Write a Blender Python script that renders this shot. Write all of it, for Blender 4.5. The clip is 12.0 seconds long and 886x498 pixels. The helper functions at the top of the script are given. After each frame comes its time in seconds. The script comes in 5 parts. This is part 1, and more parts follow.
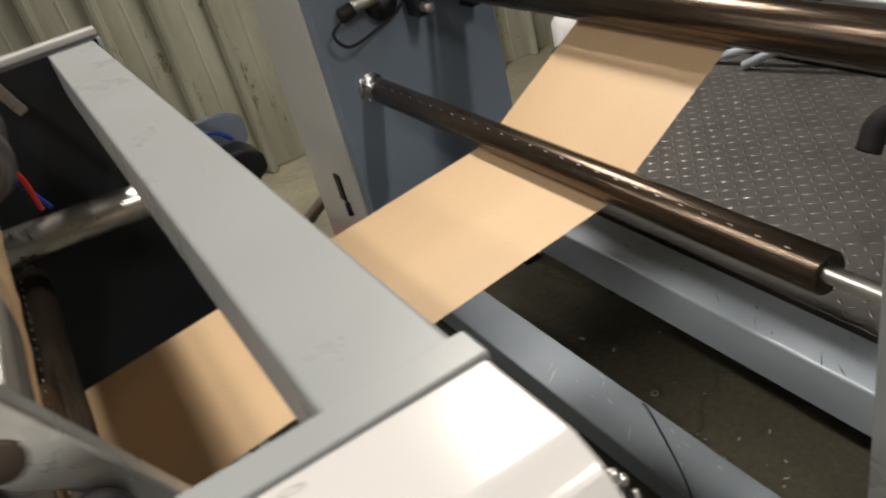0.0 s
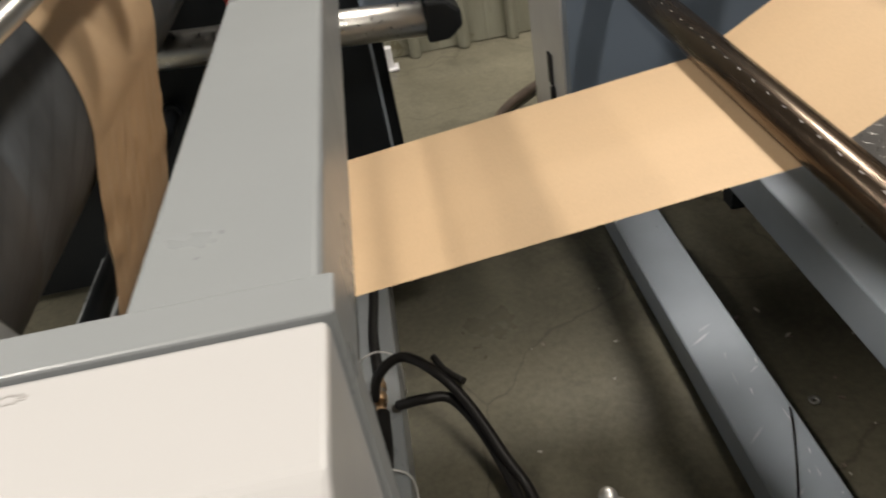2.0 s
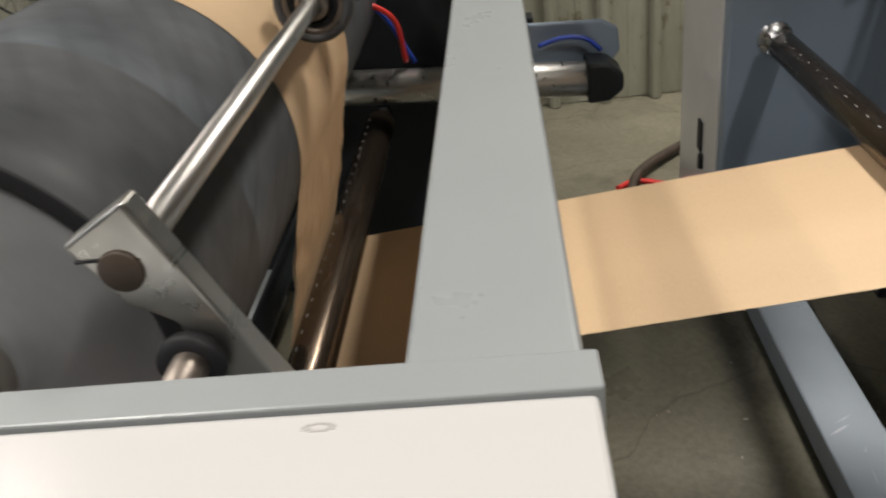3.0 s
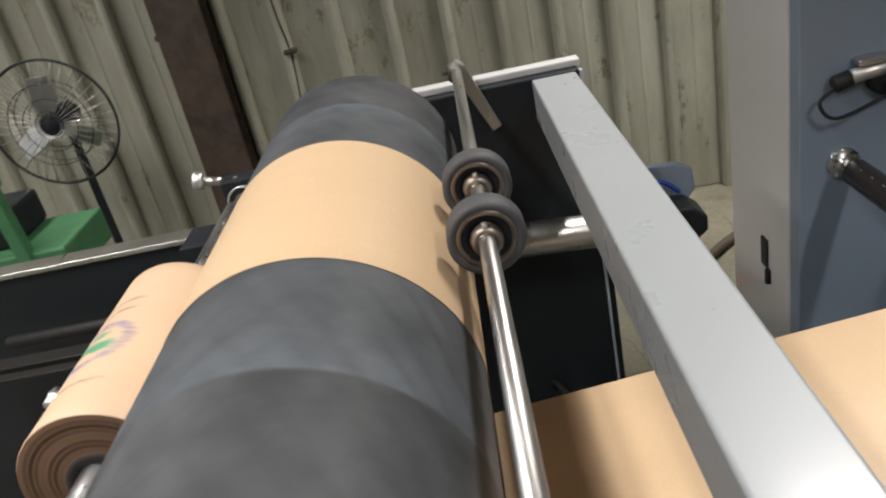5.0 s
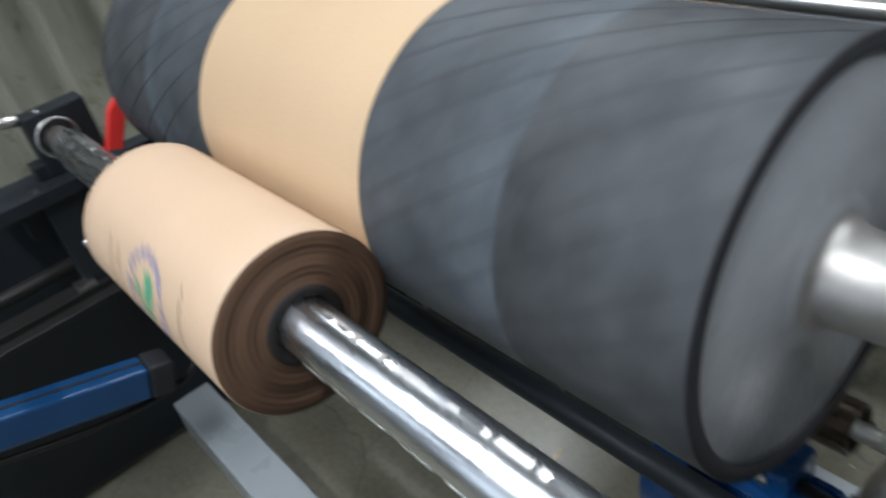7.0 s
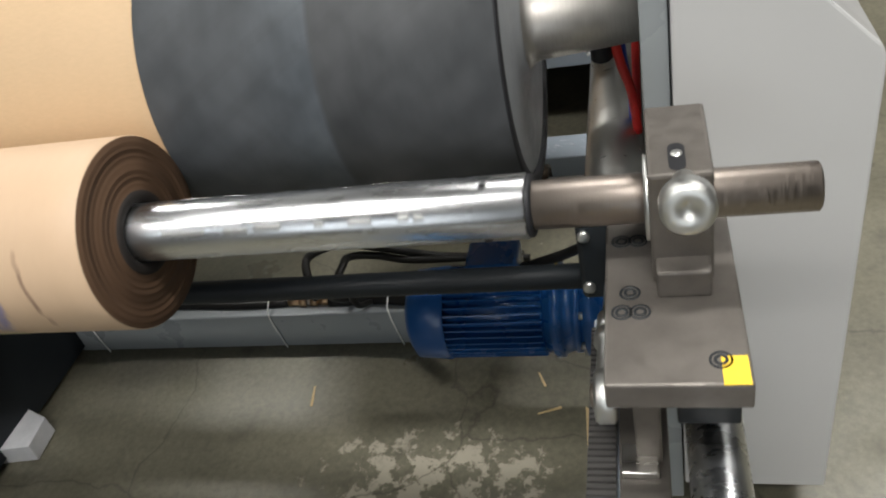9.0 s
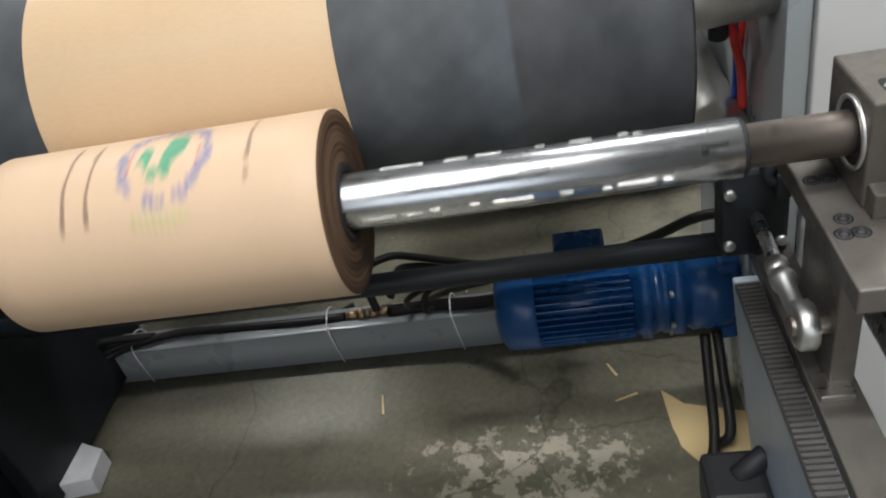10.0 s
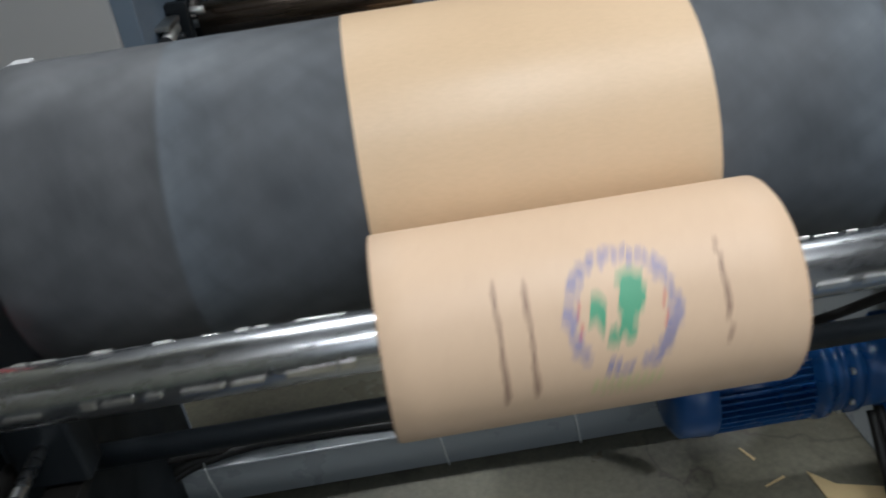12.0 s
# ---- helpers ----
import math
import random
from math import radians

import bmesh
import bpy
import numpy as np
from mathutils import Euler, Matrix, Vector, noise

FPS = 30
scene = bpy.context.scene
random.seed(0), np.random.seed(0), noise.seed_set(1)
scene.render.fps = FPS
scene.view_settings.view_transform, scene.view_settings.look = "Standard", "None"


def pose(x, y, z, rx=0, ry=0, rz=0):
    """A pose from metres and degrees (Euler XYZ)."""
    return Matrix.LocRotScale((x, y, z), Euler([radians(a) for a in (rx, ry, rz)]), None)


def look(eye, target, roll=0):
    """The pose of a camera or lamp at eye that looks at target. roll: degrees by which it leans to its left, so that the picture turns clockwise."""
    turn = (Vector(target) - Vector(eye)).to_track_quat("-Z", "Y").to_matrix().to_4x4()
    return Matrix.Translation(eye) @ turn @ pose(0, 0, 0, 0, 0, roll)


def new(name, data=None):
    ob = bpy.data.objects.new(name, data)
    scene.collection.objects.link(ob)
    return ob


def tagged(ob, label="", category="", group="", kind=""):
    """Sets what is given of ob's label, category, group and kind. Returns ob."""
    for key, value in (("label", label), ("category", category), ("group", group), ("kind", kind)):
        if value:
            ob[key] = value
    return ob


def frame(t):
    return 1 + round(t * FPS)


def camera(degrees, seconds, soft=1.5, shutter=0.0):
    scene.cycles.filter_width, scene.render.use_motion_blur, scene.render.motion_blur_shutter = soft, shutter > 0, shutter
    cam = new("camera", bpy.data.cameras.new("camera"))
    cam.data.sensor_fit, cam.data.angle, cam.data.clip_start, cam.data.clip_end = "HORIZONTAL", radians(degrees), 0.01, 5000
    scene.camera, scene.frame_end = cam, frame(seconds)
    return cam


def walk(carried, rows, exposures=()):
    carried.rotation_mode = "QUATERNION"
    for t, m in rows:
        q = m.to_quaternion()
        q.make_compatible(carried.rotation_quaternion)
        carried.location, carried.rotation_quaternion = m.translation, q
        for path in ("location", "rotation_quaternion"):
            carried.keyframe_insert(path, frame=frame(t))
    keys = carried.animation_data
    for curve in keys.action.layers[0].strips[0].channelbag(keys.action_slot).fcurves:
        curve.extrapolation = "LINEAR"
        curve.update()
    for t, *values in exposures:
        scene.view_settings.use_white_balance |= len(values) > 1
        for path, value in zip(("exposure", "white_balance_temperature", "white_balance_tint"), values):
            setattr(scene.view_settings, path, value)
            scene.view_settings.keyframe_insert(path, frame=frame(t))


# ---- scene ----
cam = camera(58.94, 12.0, soft=2.0, shutter=0.34)
PATH = [
    (0.0, pose(0.3866, -0.6069, 1.5236, 58.456, 13.292, -31.679)),
    (0.2, pose(0.4872, -0.6015, 1.4694, 57.487, 11.781, -30.054)),
    (0.5, pose(0.6249, -0.5632, 1.3917, 53.877, 9.983, -26.071)),
    (1.0, pose(0.7047, -0.52, 1.3641, 50.3, 9.606, -20.431)),
    (1.5, pose(0.7009, -0.5184, 1.3943, 51.947, 9.419, -15.272)),
    (2.0, pose(0.636, -0.522, 1.4141, 54.579, 8.941, -7.364)),
    (2.5, pose(0.5956, -0.5354, 1.4405, 56.801, 8.255, -2.826)),
    (3.0, pose(0.5403, -0.5474, 1.4775, 58.73, 7.356, 2.471)),
    (3.5, pose(0.4878, -0.5608, 1.5141, 59.994, 7.051, 7.468)),
    (3.7, pose(0.4729, -0.5423, 1.5509, 60.252, 7.045, 7.945)),
    (5.3, pose(0.1698, -0.406, 1.7407, 62.825, 13.475, -7.222)),
    (5.5, pose(0.0841, -0.3951, 1.7511, 61.284, 13.615, -12.208)),
    (6.0, pose(-0.1539, -0.3147, 1.685, 59.174, 12.727, -20.836)),
    (6.5, pose(-0.4559, -0.2426, 1.6505, 58.621, 11.654, -27.045)),
    (7.0, pose(-0.6167, -0.2925, 1.5917, 55.4, 11.773, -40.574)),
    (7.2, pose(-0.6251, -0.3257, 1.5796, 52.242, 11.833, -48.043)),
    (7.5, pose(-0.6279, -0.3092, 1.5176, 49.636, 12.117, -58.878)),
    (7.7, pose(-0.6404, -0.2583, 1.4961, 47.627, 12.32, -65.919)),
    (9.3, pose(-1.1381, -0.1033, 1.5265, 52.835, 11.982, -81.874)),
    (9.5, pose(-1.1594, 0.0181, 1.5238, 53.532, 12.359, -83.103)),
    (10.0, pose(-1.2262, 0.1843, 1.5346, 54.028, 11.395, -86.457)),
    (10.5, pose(-1.2962, 0.3294, 1.5298, 55.006, 10.78, -92.408)),
    (11.0, pose(-1.252, 0.4681, 1.5231, 56.637, 8.237, -95.385)),
    (11.5, pose(-1.1, 0.6484, 1.5438, 58.975, 7.578, -97.121)),
    (12.0, pose(-1.1238, 0.8852, 1.5667, 59.343, 6.899, -96.246)),
]
walk(cam, PATH, exposures=[(0.0, -0.55, 7000, 12), (1.0, -0.6, 7100, 13), (3.7, -0.5, 6600, 11), (5.3, -0.3, 6400, 13), (6.5, -0.4, 5700, 10), (7.0, -0.45, 5600, 8), (7.5, -0.45, 6500, 10), (9.3, -0.5, 6300, 9), (10.5, -0.55, 6000, 9), (12.0, -0.75, 5750, 8)])

# ---- light ----
world = bpy.data.worlds.new("world")
scene.world = world
world.use_nodes = True
wn = world.node_tree
sky = wn.nodes.new("ShaderNodeTexSky")
sky.sky_type, sky.sun_disc, sky.sun_elevation, sky.sun_rotation = "NISHITA", False, radians(45), radians(200)
wn.links.new(sky.outputs["Color"], wn.nodes["Background"].inputs["Color"])
wn.nodes["Background"].inputs["Strength"].default_value = 0.1


def area_lamp(name, at, target, sx, sy, watts, colour, spread=180):
    d = bpy.data.lights.new(name, "AREA")
    d.shape, d.size, d.size_y, d.energy, d.color = "RECTANGLE", sx, sy, watts, colour
    d.spread = radians(spread)
    ob = new(name, d)
    ob.matrix_world = look(at, target)
    return ob


ROOM = (-5.0, 7.0, -5.0, 3.2, 4.6)          # x0, x1, y0, wall, ceiling
# strip lamps: x, y, length along y, watts
TUBES = [(2.05, -2.0, 1.2, 125), (1.82, 2.2, 1.2, 120), (-1.2, -0.5, 2.2, 85), (-2.45, 0.85, 3.6, 120)]
for lx, ly, ll, lw in TUBES:
    area_lamp("tube_light", (lx, ly, 4.05), (lx, ly, 0), 0.24, ll, lw, (1.0, 0.97, 0.92), 118)
# unseen fill lights before the west wall, added to brighten floor, cover and shaft
area_lamp("west_fill", (-4.85, -0.9, 1.5), (0, -0.5, 0.2), 2.6, 2.6, 25, (0.93, 0.97, 1.0), 110)
area_lamp("high_west_fill", (-4.9, 1.3, 3.2), (0, 0.2, 0.2), 3.0, 1.2, 20, (0.93, 0.97, 1.0), 130)

# ---- materials ----
MATS = {}


class Nodes:
    """A Principled material with a few shortcuts."""

    def __init__(self, name):
        self.m = bpy.data.materials.new(name)
        self.m.use_nodes = True
        self.t = self.m.node_tree
        self.b = self.t.nodes["Principled BSDF"]
        self.c = self.t.nodes.new("ShaderNodeTexCoord").outputs["Object"]

    def put(self, kind, **k):
        n = self.t.nodes.new(kind)
        for a, v in k.items():
            n.inputs[a.replace("_", " ")].default_value = v
        return n

    def link(self, a, b):
        self.t.links.new(a, b)

    def stretch(self, sx, sy, sz):
        n = self.put("ShaderNodeMapping", Scale=(sx, sy, sz))
        self.link(self.c, n.inputs["Vector"])
        return n.outputs["Vector"]

    def noise(self, scale, detail=4.0, rough=0.55, at=None):
        n = self.put("ShaderNodeTexNoise", Scale=scale, Detail=detail, Roughness=rough)
        self.link(at or self.c, n.inputs["Vector"])
        return n.outputs["Fac"]

    def ramp(self, fac, *stops):
        n = self.t.nodes.new("ShaderNodeValToRGB")
        e = n.color_ramp.elements
        while len(e) < len(stops):
            e.new(0.5)
        for el, (p, c) in zip(e, stops):
            el.position, el.color = p, (c, c, c, 1) if isinstance(c, (int, float)) else (*c, 1)
        self.link(fac, n.inputs["Fac"])
        return n.outputs["Color"]

    def mix(self, fac, a, b, blend="MIX"):
        n = self.t.nodes.new("ShaderNodeMix")
        n.data_type, n.blend_type = "RGBA", blend
        for s, v in ((0, fac), (6, a), (7, b)):
            if isinstance(v, (int, float)):
                n.inputs[s].default_value = v
            elif isinstance(v, tuple):
                n.inputs[s].default_value = (*v, 1)
            else:
                self.link(v, n.inputs[s])
        return n.outputs[2]

    def base(self, colour, rough, metal=0.0):
        for name, v in (("Base Color", colour), ("Roughness", rough), ("Metallic", metal)):
            if isinstance(v, tuple):
                self.b.inputs[name].default_value = (*v, 1)
            elif isinstance(v, (int, float)):
                self.b.inputs[name].default_value = v
            else:
                self.link(v, self.b.inputs[name])

    def bump(self, height, strength=0.2, distance=0.002):
        n = self.put("ShaderNodeBump", Strength=strength, Distance=distance)
        self.link(height, n.inputs["Height"])
        self.link(n.outputs["Normal"], self.b.inputs["Normal"])


def shade(c, k):
    return tuple(min(1.0, v * k) for v in c)


def paint(name, colour, rough=0.35, wear=0.5, peel=0.12):
    n = Nodes(name)
    big = n.ramp(n.noise(2.3, 5), (0.3, shade(colour, 1 - 0.14 * wear)), (0.7, shade(colour, 1 + 0.06 * wear)))
    spots = n.ramp(n.noise(38, 6, 0.7), (0.66, 0.0), (0.76, 1.0))
    scuff = n.mix(n.mix(1.0, spots, (wear * 0.35,) * 3, "MULTIPLY"), big, shade(colour, 0.55))
    n.base(scuff, n.ramp(n.noise(7, 4), (0.3, rough * 0.8), (0.75, min(1, rough * 1.35))))
    n.bump(n.noise(260, 2), peel, 0.0006)
    return n.m


def steel(name, colour, rough, metal=1.0, along=(1, 1, 1), stain=0.3):
    n = Nodes(name)
    fine = n.noise(60, 3, 0.6, n.stretch(*along))
    spots = n.noise(9, 5, 0.65)
    col = n.mix(n.ramp(spots, (0.45, 0.0), (0.75, stain)), colour, shade(colour, 0.45))
    n.base(col, n.ramp(fine, (0.25, rough * 0.7), (0.8, min(1, rough * 1.4))), metal)
    n.bump(fine, 0.08, 0.0005)
    return n.m


def plain(name, colour, rough, metal=0.0, vary=0.12, grain=120):
    n = Nodes(name)
    n.base(n.ramp(n.noise(14, 5), (0.3, shade(colour, 1 - vary)), (0.7, shade(colour, 1 + vary))), rough, metal)
    n.bump(n.noise(grain, 3), 0.15, 0.0006)
    return n.m


def kraft(name, colour, rough=0.62):
    n = Nodes(name)
    fibre = n.noise(240, 4, 0.7, n.stretch(1, 0.35, 1))
    band = n.noise(9, 3, 0.5, n.stretch(0.15, 1, 0.15))
    col = n.mix(n.ramp(fibre, (0.35, 0.0), (0.75, 0.35)), colour, shade(colour, 0.78))
    col = n.mix(n.ramp(band, (0.35, 0.0), (0.7, 0.25)), col, shade(colour, 1.12))
    n.base(col, n.ramp(n.noise(4, 3), (0.3, rough * 0.85), (0.7, rough * 1.15)))
    n.b.inputs["Specular IOR Level"].default_value = 0.4
    n.bump(fibre, 0.08, 0.0004)
    return n.m


def concrete():
    n = Nodes("concrete")
    col = n.ramp(n.noise(1.1, 8, 0.65), (0.25, (0.11, 0.103, 0.074)), (0.55, (0.175, 0.163, 0.118)), (0.8, (0.25, 0.232, 0.168)))
    grit = n.ramp(n.noise(55, 6, 0.75), (0.35, 0.72), (0.7, 1.1))
    col = n.mix(1.0, col, grit, "MULTIPLY")
    # flaked patches round one worn place
    spot = n.put("ShaderNodeMapping", Location=(0.08, -0.6, 0), Scale=(3.6, 1.7, 1))
    n.link(n.c, spot.inputs["Vector"])
    fall = n.t.nodes.new("ShaderNodeTexGradient")
    fall.gradient_type = "SPHERICAL"
    n.link(spot.outputs["Vector"], fall.inputs["Vector"])
    near = n.ramp(fall.outputs["Fac"], (0.0, 0.3), (0.6, 1.0))
    edge = n.mix(1.0, n.noise(9.5, 12, 0.74), near, "MULTIPLY")
    worn = n.ramp(edge, (0.48, 0.0), (0.515, 0.75))
    col = n.mix(worn, col, (0.4, 0.365, 0.29))
    oil = n.ramp(n.noise(3.1, 6, 0.6), (0.56, 0.0), (0.68, 0.6))
    col = n.mix(oil, col, (0.05, 0.046, 0.034))
    cr = n.put("ShaderNodeTexVoronoi", Scale=1.7)
    cr.feature = "DISTANCE_TO_EDGE"
    bend = n.put("ShaderNodeTexNoise", Scale=4.0, Detail=6.0)
    n.link(n.c, bend.inputs["Vector"])
    warp = n.mix(0.16, n.c, bend.outputs["Color"])
    n.link(warp, cr.inputs["Vector"])
    col = n.mix(n.ramp(cr.outputs["Distance"], (0.0, 0.55), (0.006, 0.0)), col, (0.045, 0.04, 0.03))
    n.base(col, n.ramp(n.noise(3.2, 6), (0.3, 0.24), (0.7, 0.6)))
    n.bump(n.noise(30, 8, 0.7), 0.25, 0.003)
    return n.m


def old_sheet():
    """Cream roller-painted wall sheet, with grey-green grime and flaking at the foot."""
    n = Nodes("old_painted_sheet")
    sep = n.t.nodes.new("ShaderNodeSeparateXYZ")
    n.link(n.c, sep.inputs[0])
    col = n.ramp(n.noise(1.6, 6, 0.6, n.stretch(3, 3, 0.7)), (0.3, (0.21, 0.205, 0.155)), (0.7, (0.4, 0.4, 0.325)))
    streak = n.ramp(n.noise(5, 8, 0.75, n.stretch(6, 6, 0.5)), (0.52, 0.0), (0.7, 0.45))
    col = n.mix(streak, col, (0.27, 0.26, 0.19))
    flake = n.ramp(n.noise(7, 10, 0.78, n.stretch(1.4, 1.4, 0.6)), (0.585, 0.0), (0.625, 0.85))
    col = n.mix(flake, col, (0.15, 0.13, 0.075))
    n.base(col, 0.6)
    n.bump(n.noise(40, 6, 0.7), 0.3, 0.002)
    return n.m


def drum_rubber():
    """Grey rubber sleeve with worn bands and a fine crosswise diamond groove."""
    n = Nodes("drum_rubber")
    cloud = n.noise(7, 6, 0.65)
    sep = n.t.nodes.new("ShaderNodeSeparateXYZ")
    n.link(n.c, sep.inputs[0])
    away = n.t.nodes.new("ShaderNodeMath")
    away.operation = "ABSOLUTE"
    n.link(sep.outputs["Y"], away.inputs[0])
    col = n.ramp(cloud, (0.32, (0.026, 0.028, 0.03)), (0.5, (0.052, 0.054, 0.057)), (0.68, (0.076, 0.078, 0.082)))
    band = n.ramp(away.outputs[0], (0.23, 0.0), (0.235, 0.35), (0.38, 0.4), (0.474, 1.0), (0.478, 0.0), (0.6, 0.1))
    col = n.mix(band, col, n.ramp(n.noise(11, 6, 0.65), (0.32, (0.05, 0.058, 0.067)), (0.68, (0.105, 0.118, 0.132))))
    # rubbed diamonds: two crossing spirals round the drum
    turn = n.t.nodes.new("ShaderNodeMath")
    turn.operation = "ARCTAN2"
    n.link(sep.outputs["X"], turn.inputs[0])
    n.link(sep.outputs["Z"], turn.inputs[1])
    spiral = []
    for lead in (70.0, -70.0):
        a = n.t.nodes.new("ShaderNodeMath")
        a.operation = "MULTIPLY"
        a.inputs[1].default_value = 17.0
        n.link(turn.outputs[0], a.inputs[0])
        s = n.t.nodes.new("ShaderNodeMath")
        s.operation = "MULTIPLY_ADD"
        s.inputs[1].default_value = lead
        n.link(sep.outputs["Y"], s.inputs[0])
        n.link(a.outputs[0], s.inputs[2])
        w = n.t.nodes.new("ShaderNodeMath")
        w.operation = "SINE"
        n.link(s.outputs[0], w.inputs[0])
        spiral.append(w.outputs[0])
    both = n.t.nodes.new("ShaderNodeMath")
    both.operation = "MAXIMUM"
    n.link(spiral[0], both.inputs[0])
    n.link(spiral[1], both.inputs[1])
    col = n.mix(n.ramp(both.outputs[0], (0.6, 0.0), (1.0, 0.1)), col, (0.016, 0.018, 0.02))
    n.base(col, n.ramp(n.noise(6, 4), (0.3, 0.5), (0.7, 0.66)))
    n.b.inputs["Specular IOR Level"].default_value = 0.35
    n.bump(n.noise(180, 3), 0.12, 0.0006)
    return n.m


MATS.update(
    grey=paint("blue_grey_paint", (0.275, 0.294, 0.302), 0.3, 0.04),
    plate=paint("slate_blue_paint", (0.185, 0.235, 0.3), 0.42, 0.6),
    rail=paint("pale_blue_grey_paint", (0.36, 0.41, 0.465), 0.34, 1.3),
    white=paint("white_cover_paint", (0.53, 0.525, 0.52), 0.2, 0.06, 0.06),
    # charcoal paint; also carries the shade of the far frame and slide
    dark=paint("charcoal_paint_and_shade", (0.013, 0.016, 0.019), 0.45, 0.6),
    blue=paint("motor_blue_enamel", (0.016, 0.085, 0.27), 0.28, 0.5, 0.25),
    # one cylinder blue twice: lit for the near, shade-darkened for the far
    cylblue_lit=plain("lit_blue_anodised", (0.02, 0.17, 0.42), 0.32),
    cylblue_shaded=plain("shaded_blue_anodised", (0.006, 0.04, 0.115), 0.4),
    chrome=steel("polished_shaft_steel", (0.55, 0.56, 0.57), 0.28, 1.0, (1, 0.12, 1), 0.15),
    steel=steel("ground_steel", (0.56, 0.55, 0.52), 0.33, 1.0, (1, 0.1, 1), 0.12),
    bracket=steel("blackened_steel", (0.15, 0.135, 0.12), 0.5, 0.6, (1, 1, 1), 0.5),
    idler=steel("dark_anodised_roller", (0.1, 0.075, 0.055), 0.24, 0.85, (1, 0.04, 1), 0.3),
    journal=steel("turned_journal_steel", (0.33, 0.285, 0.25), 0.42, 1.0, (1, 8, 1), 0.3),
    drumaxle=steel("pale_turned_steel", (0.43, 0.41, 0.38), 0.5, 1.0, (1, 6, 1), 0.12),
    zinc=steel("zinc_plated_steel", (0.62, 0.62, 0.6), 0.42, 1.0),
    rubber=plain("black_rubber", (0.016, 0.016, 0.018), 0.55),
    # hose black, used too as shade on the far slide's bars
    hose=plain("black_hose_and_shade", (0.012, 0.011, 0.01), 0.48),
    greyrub=plain("dark_grey_rubber", (0.055, 0.055, 0.058), 0.62),
    drum=drum_rubber(),
    disc=steel("drum_end_steel", (0.36, 0.37, 0.38), 0.48, 0.6, (1, 1, 1), 0.05),
    paper=kraft("kraft_paper", (0.56, 0.4, 0.246), 0.42),
    paper_in=kraft("kraft_paper_printed_side", (0.52, 0.372, 0.248), 0.55),
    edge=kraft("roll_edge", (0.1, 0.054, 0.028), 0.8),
    core=plain("shaded_cardboard_core", (0.014, 0.01, 0.008), 0.8),
    scrap=kraft("scrap_paper", (0.66, 0.5, 0.26)),
    brass=steel("brass", (0.5, 0.34, 0.2), 0.42),
    red=plain("red_plastic", (0.62, 0.03, 0.025), 0.4),
    bluetube=plain("blue_air_tube", (0.02, 0.06, 0.4), 0.35),
    rust=plain("brown_girder_paint", (0.052, 0.036, 0.026), 0.6, 0, 0.4, 40),
    rubbish=plain("pale_debris", (0.6, 0.58, 0.52), 0.6),
    yellow=plain("yellow_label", (0.75, 0.5, 0.03), 0.5),
    tie=plain("cable_tie_nylon", (0.75, 0.75, 0.72), 0.4),
    groove=plain("groove_rubber", (0.024, 0.025, 0.027), 0.6),
    smear=plain("old_smear", (0.38, 0.37, 0.36), 0.5),
    carton=plain("white_plastic", (0.72, 0.72, 0.74), 0.4),
    inkblue=plain("violet_blue_ink", (0.22, 0.2, 0.29), 0.6),
    inkgreen=plain("green_ink", (0.08, 0.27, 0.15), 0.6),
    inkbrown=plain("brown_ink", (0.24, 0.155, 0.105), 0.6),
    inkred=plain("red_ink", (0.42, 0.04, 0.06), 0.6),
    palegreen=plain("pale_green_ink", (0.42, 0.4, 0.2), 0.6),
    deck=steel("checker_plate_steel", (0.115, 0.11, 0.106), 0.46, 0.55, (1, 1, 1), 0.5),
    green=plain("green_machine_paint", (0.05, 0.16, 0.07), 0.5),
    plaster=paint("pale_wall_paint", (0.25, 0.25, 0.24), 0.7, 0.5),
    concrete=concrete(),
    sheet=old_sheet(),
)

for key in ("dark", "hose", "rubber"):     # dull blacks
    MATS[key].node_tree.nodes["Principled BSDF"].inputs["Specular IOR Level"].default_value = 0.3

# ---- mesh helpers ----


def box(bm, x0, x1, y0, y1, z0, z1, bevel=0.002, seg=1):
    g = bmesh.ops.create_cube(bm, size=1.0, matrix=Matrix.Translation(((x0 + x1) / 2, (y0 + y1) / 2, (z0 + z1) / 2)) @ Matrix.Diagonal((x1 - x0, y1 - y0, z1 - z0, 1)))
    if bevel:
        edges = list({e for v in g["verts"] for e in v.link_edges})
        bmesh.ops.bevel(bm, geom=edges, offset=bevel, segments=seg, profile=0.5, affect="EDGES")
    return bm


def lathe(bm, origin, axis, profile, seg=48, close=True):
    """Turns (along, radius) pairs round an axis."""
    o, a = Vector(origin), Vector(axis).normalized()
    u = a.orthogonal().normalized()
    w = a.cross(u)
    rings = []
    for s, r in profile:
        if r < 1e-6:
            rings.append([bm.verts.new(o + a * s)])
        else:
            rings.append([bm.verts.new(o + a * s + (u * math.cos(k * math.tau / seg) + w * math.sin(k * math.tau / seg)) * r) for k in range(seg)])
    for p, q in zip(rings, rings[1:]):
        for k in range(seg):
            if len(p) == 1 and len(q) == 1:
                continue
            if len(p) == 1:
                f = (p[0], q[(k + 1) % seg], q[k])
            elif len(q) == 1:
                f = (p[k], p[(k + 1) % seg], q[0])
            else:
                f = (p[k], p[(k + 1) % seg], q[(k + 1) % seg], q[k])
            bm.faces.new(f).smooth = True
    return bm


def rod(bm, p, q, r, seg=24, bev=0.15):
    p, q = Vector(p), Vector(q)
    n = (q - p).length
    b = min(r * bev, n * 0.2)
    return lathe(bm, p, q - p, [(0, 0), (0, r - b), (b, r), (n - b, r), (n, r - b), (n, 0)], seg)


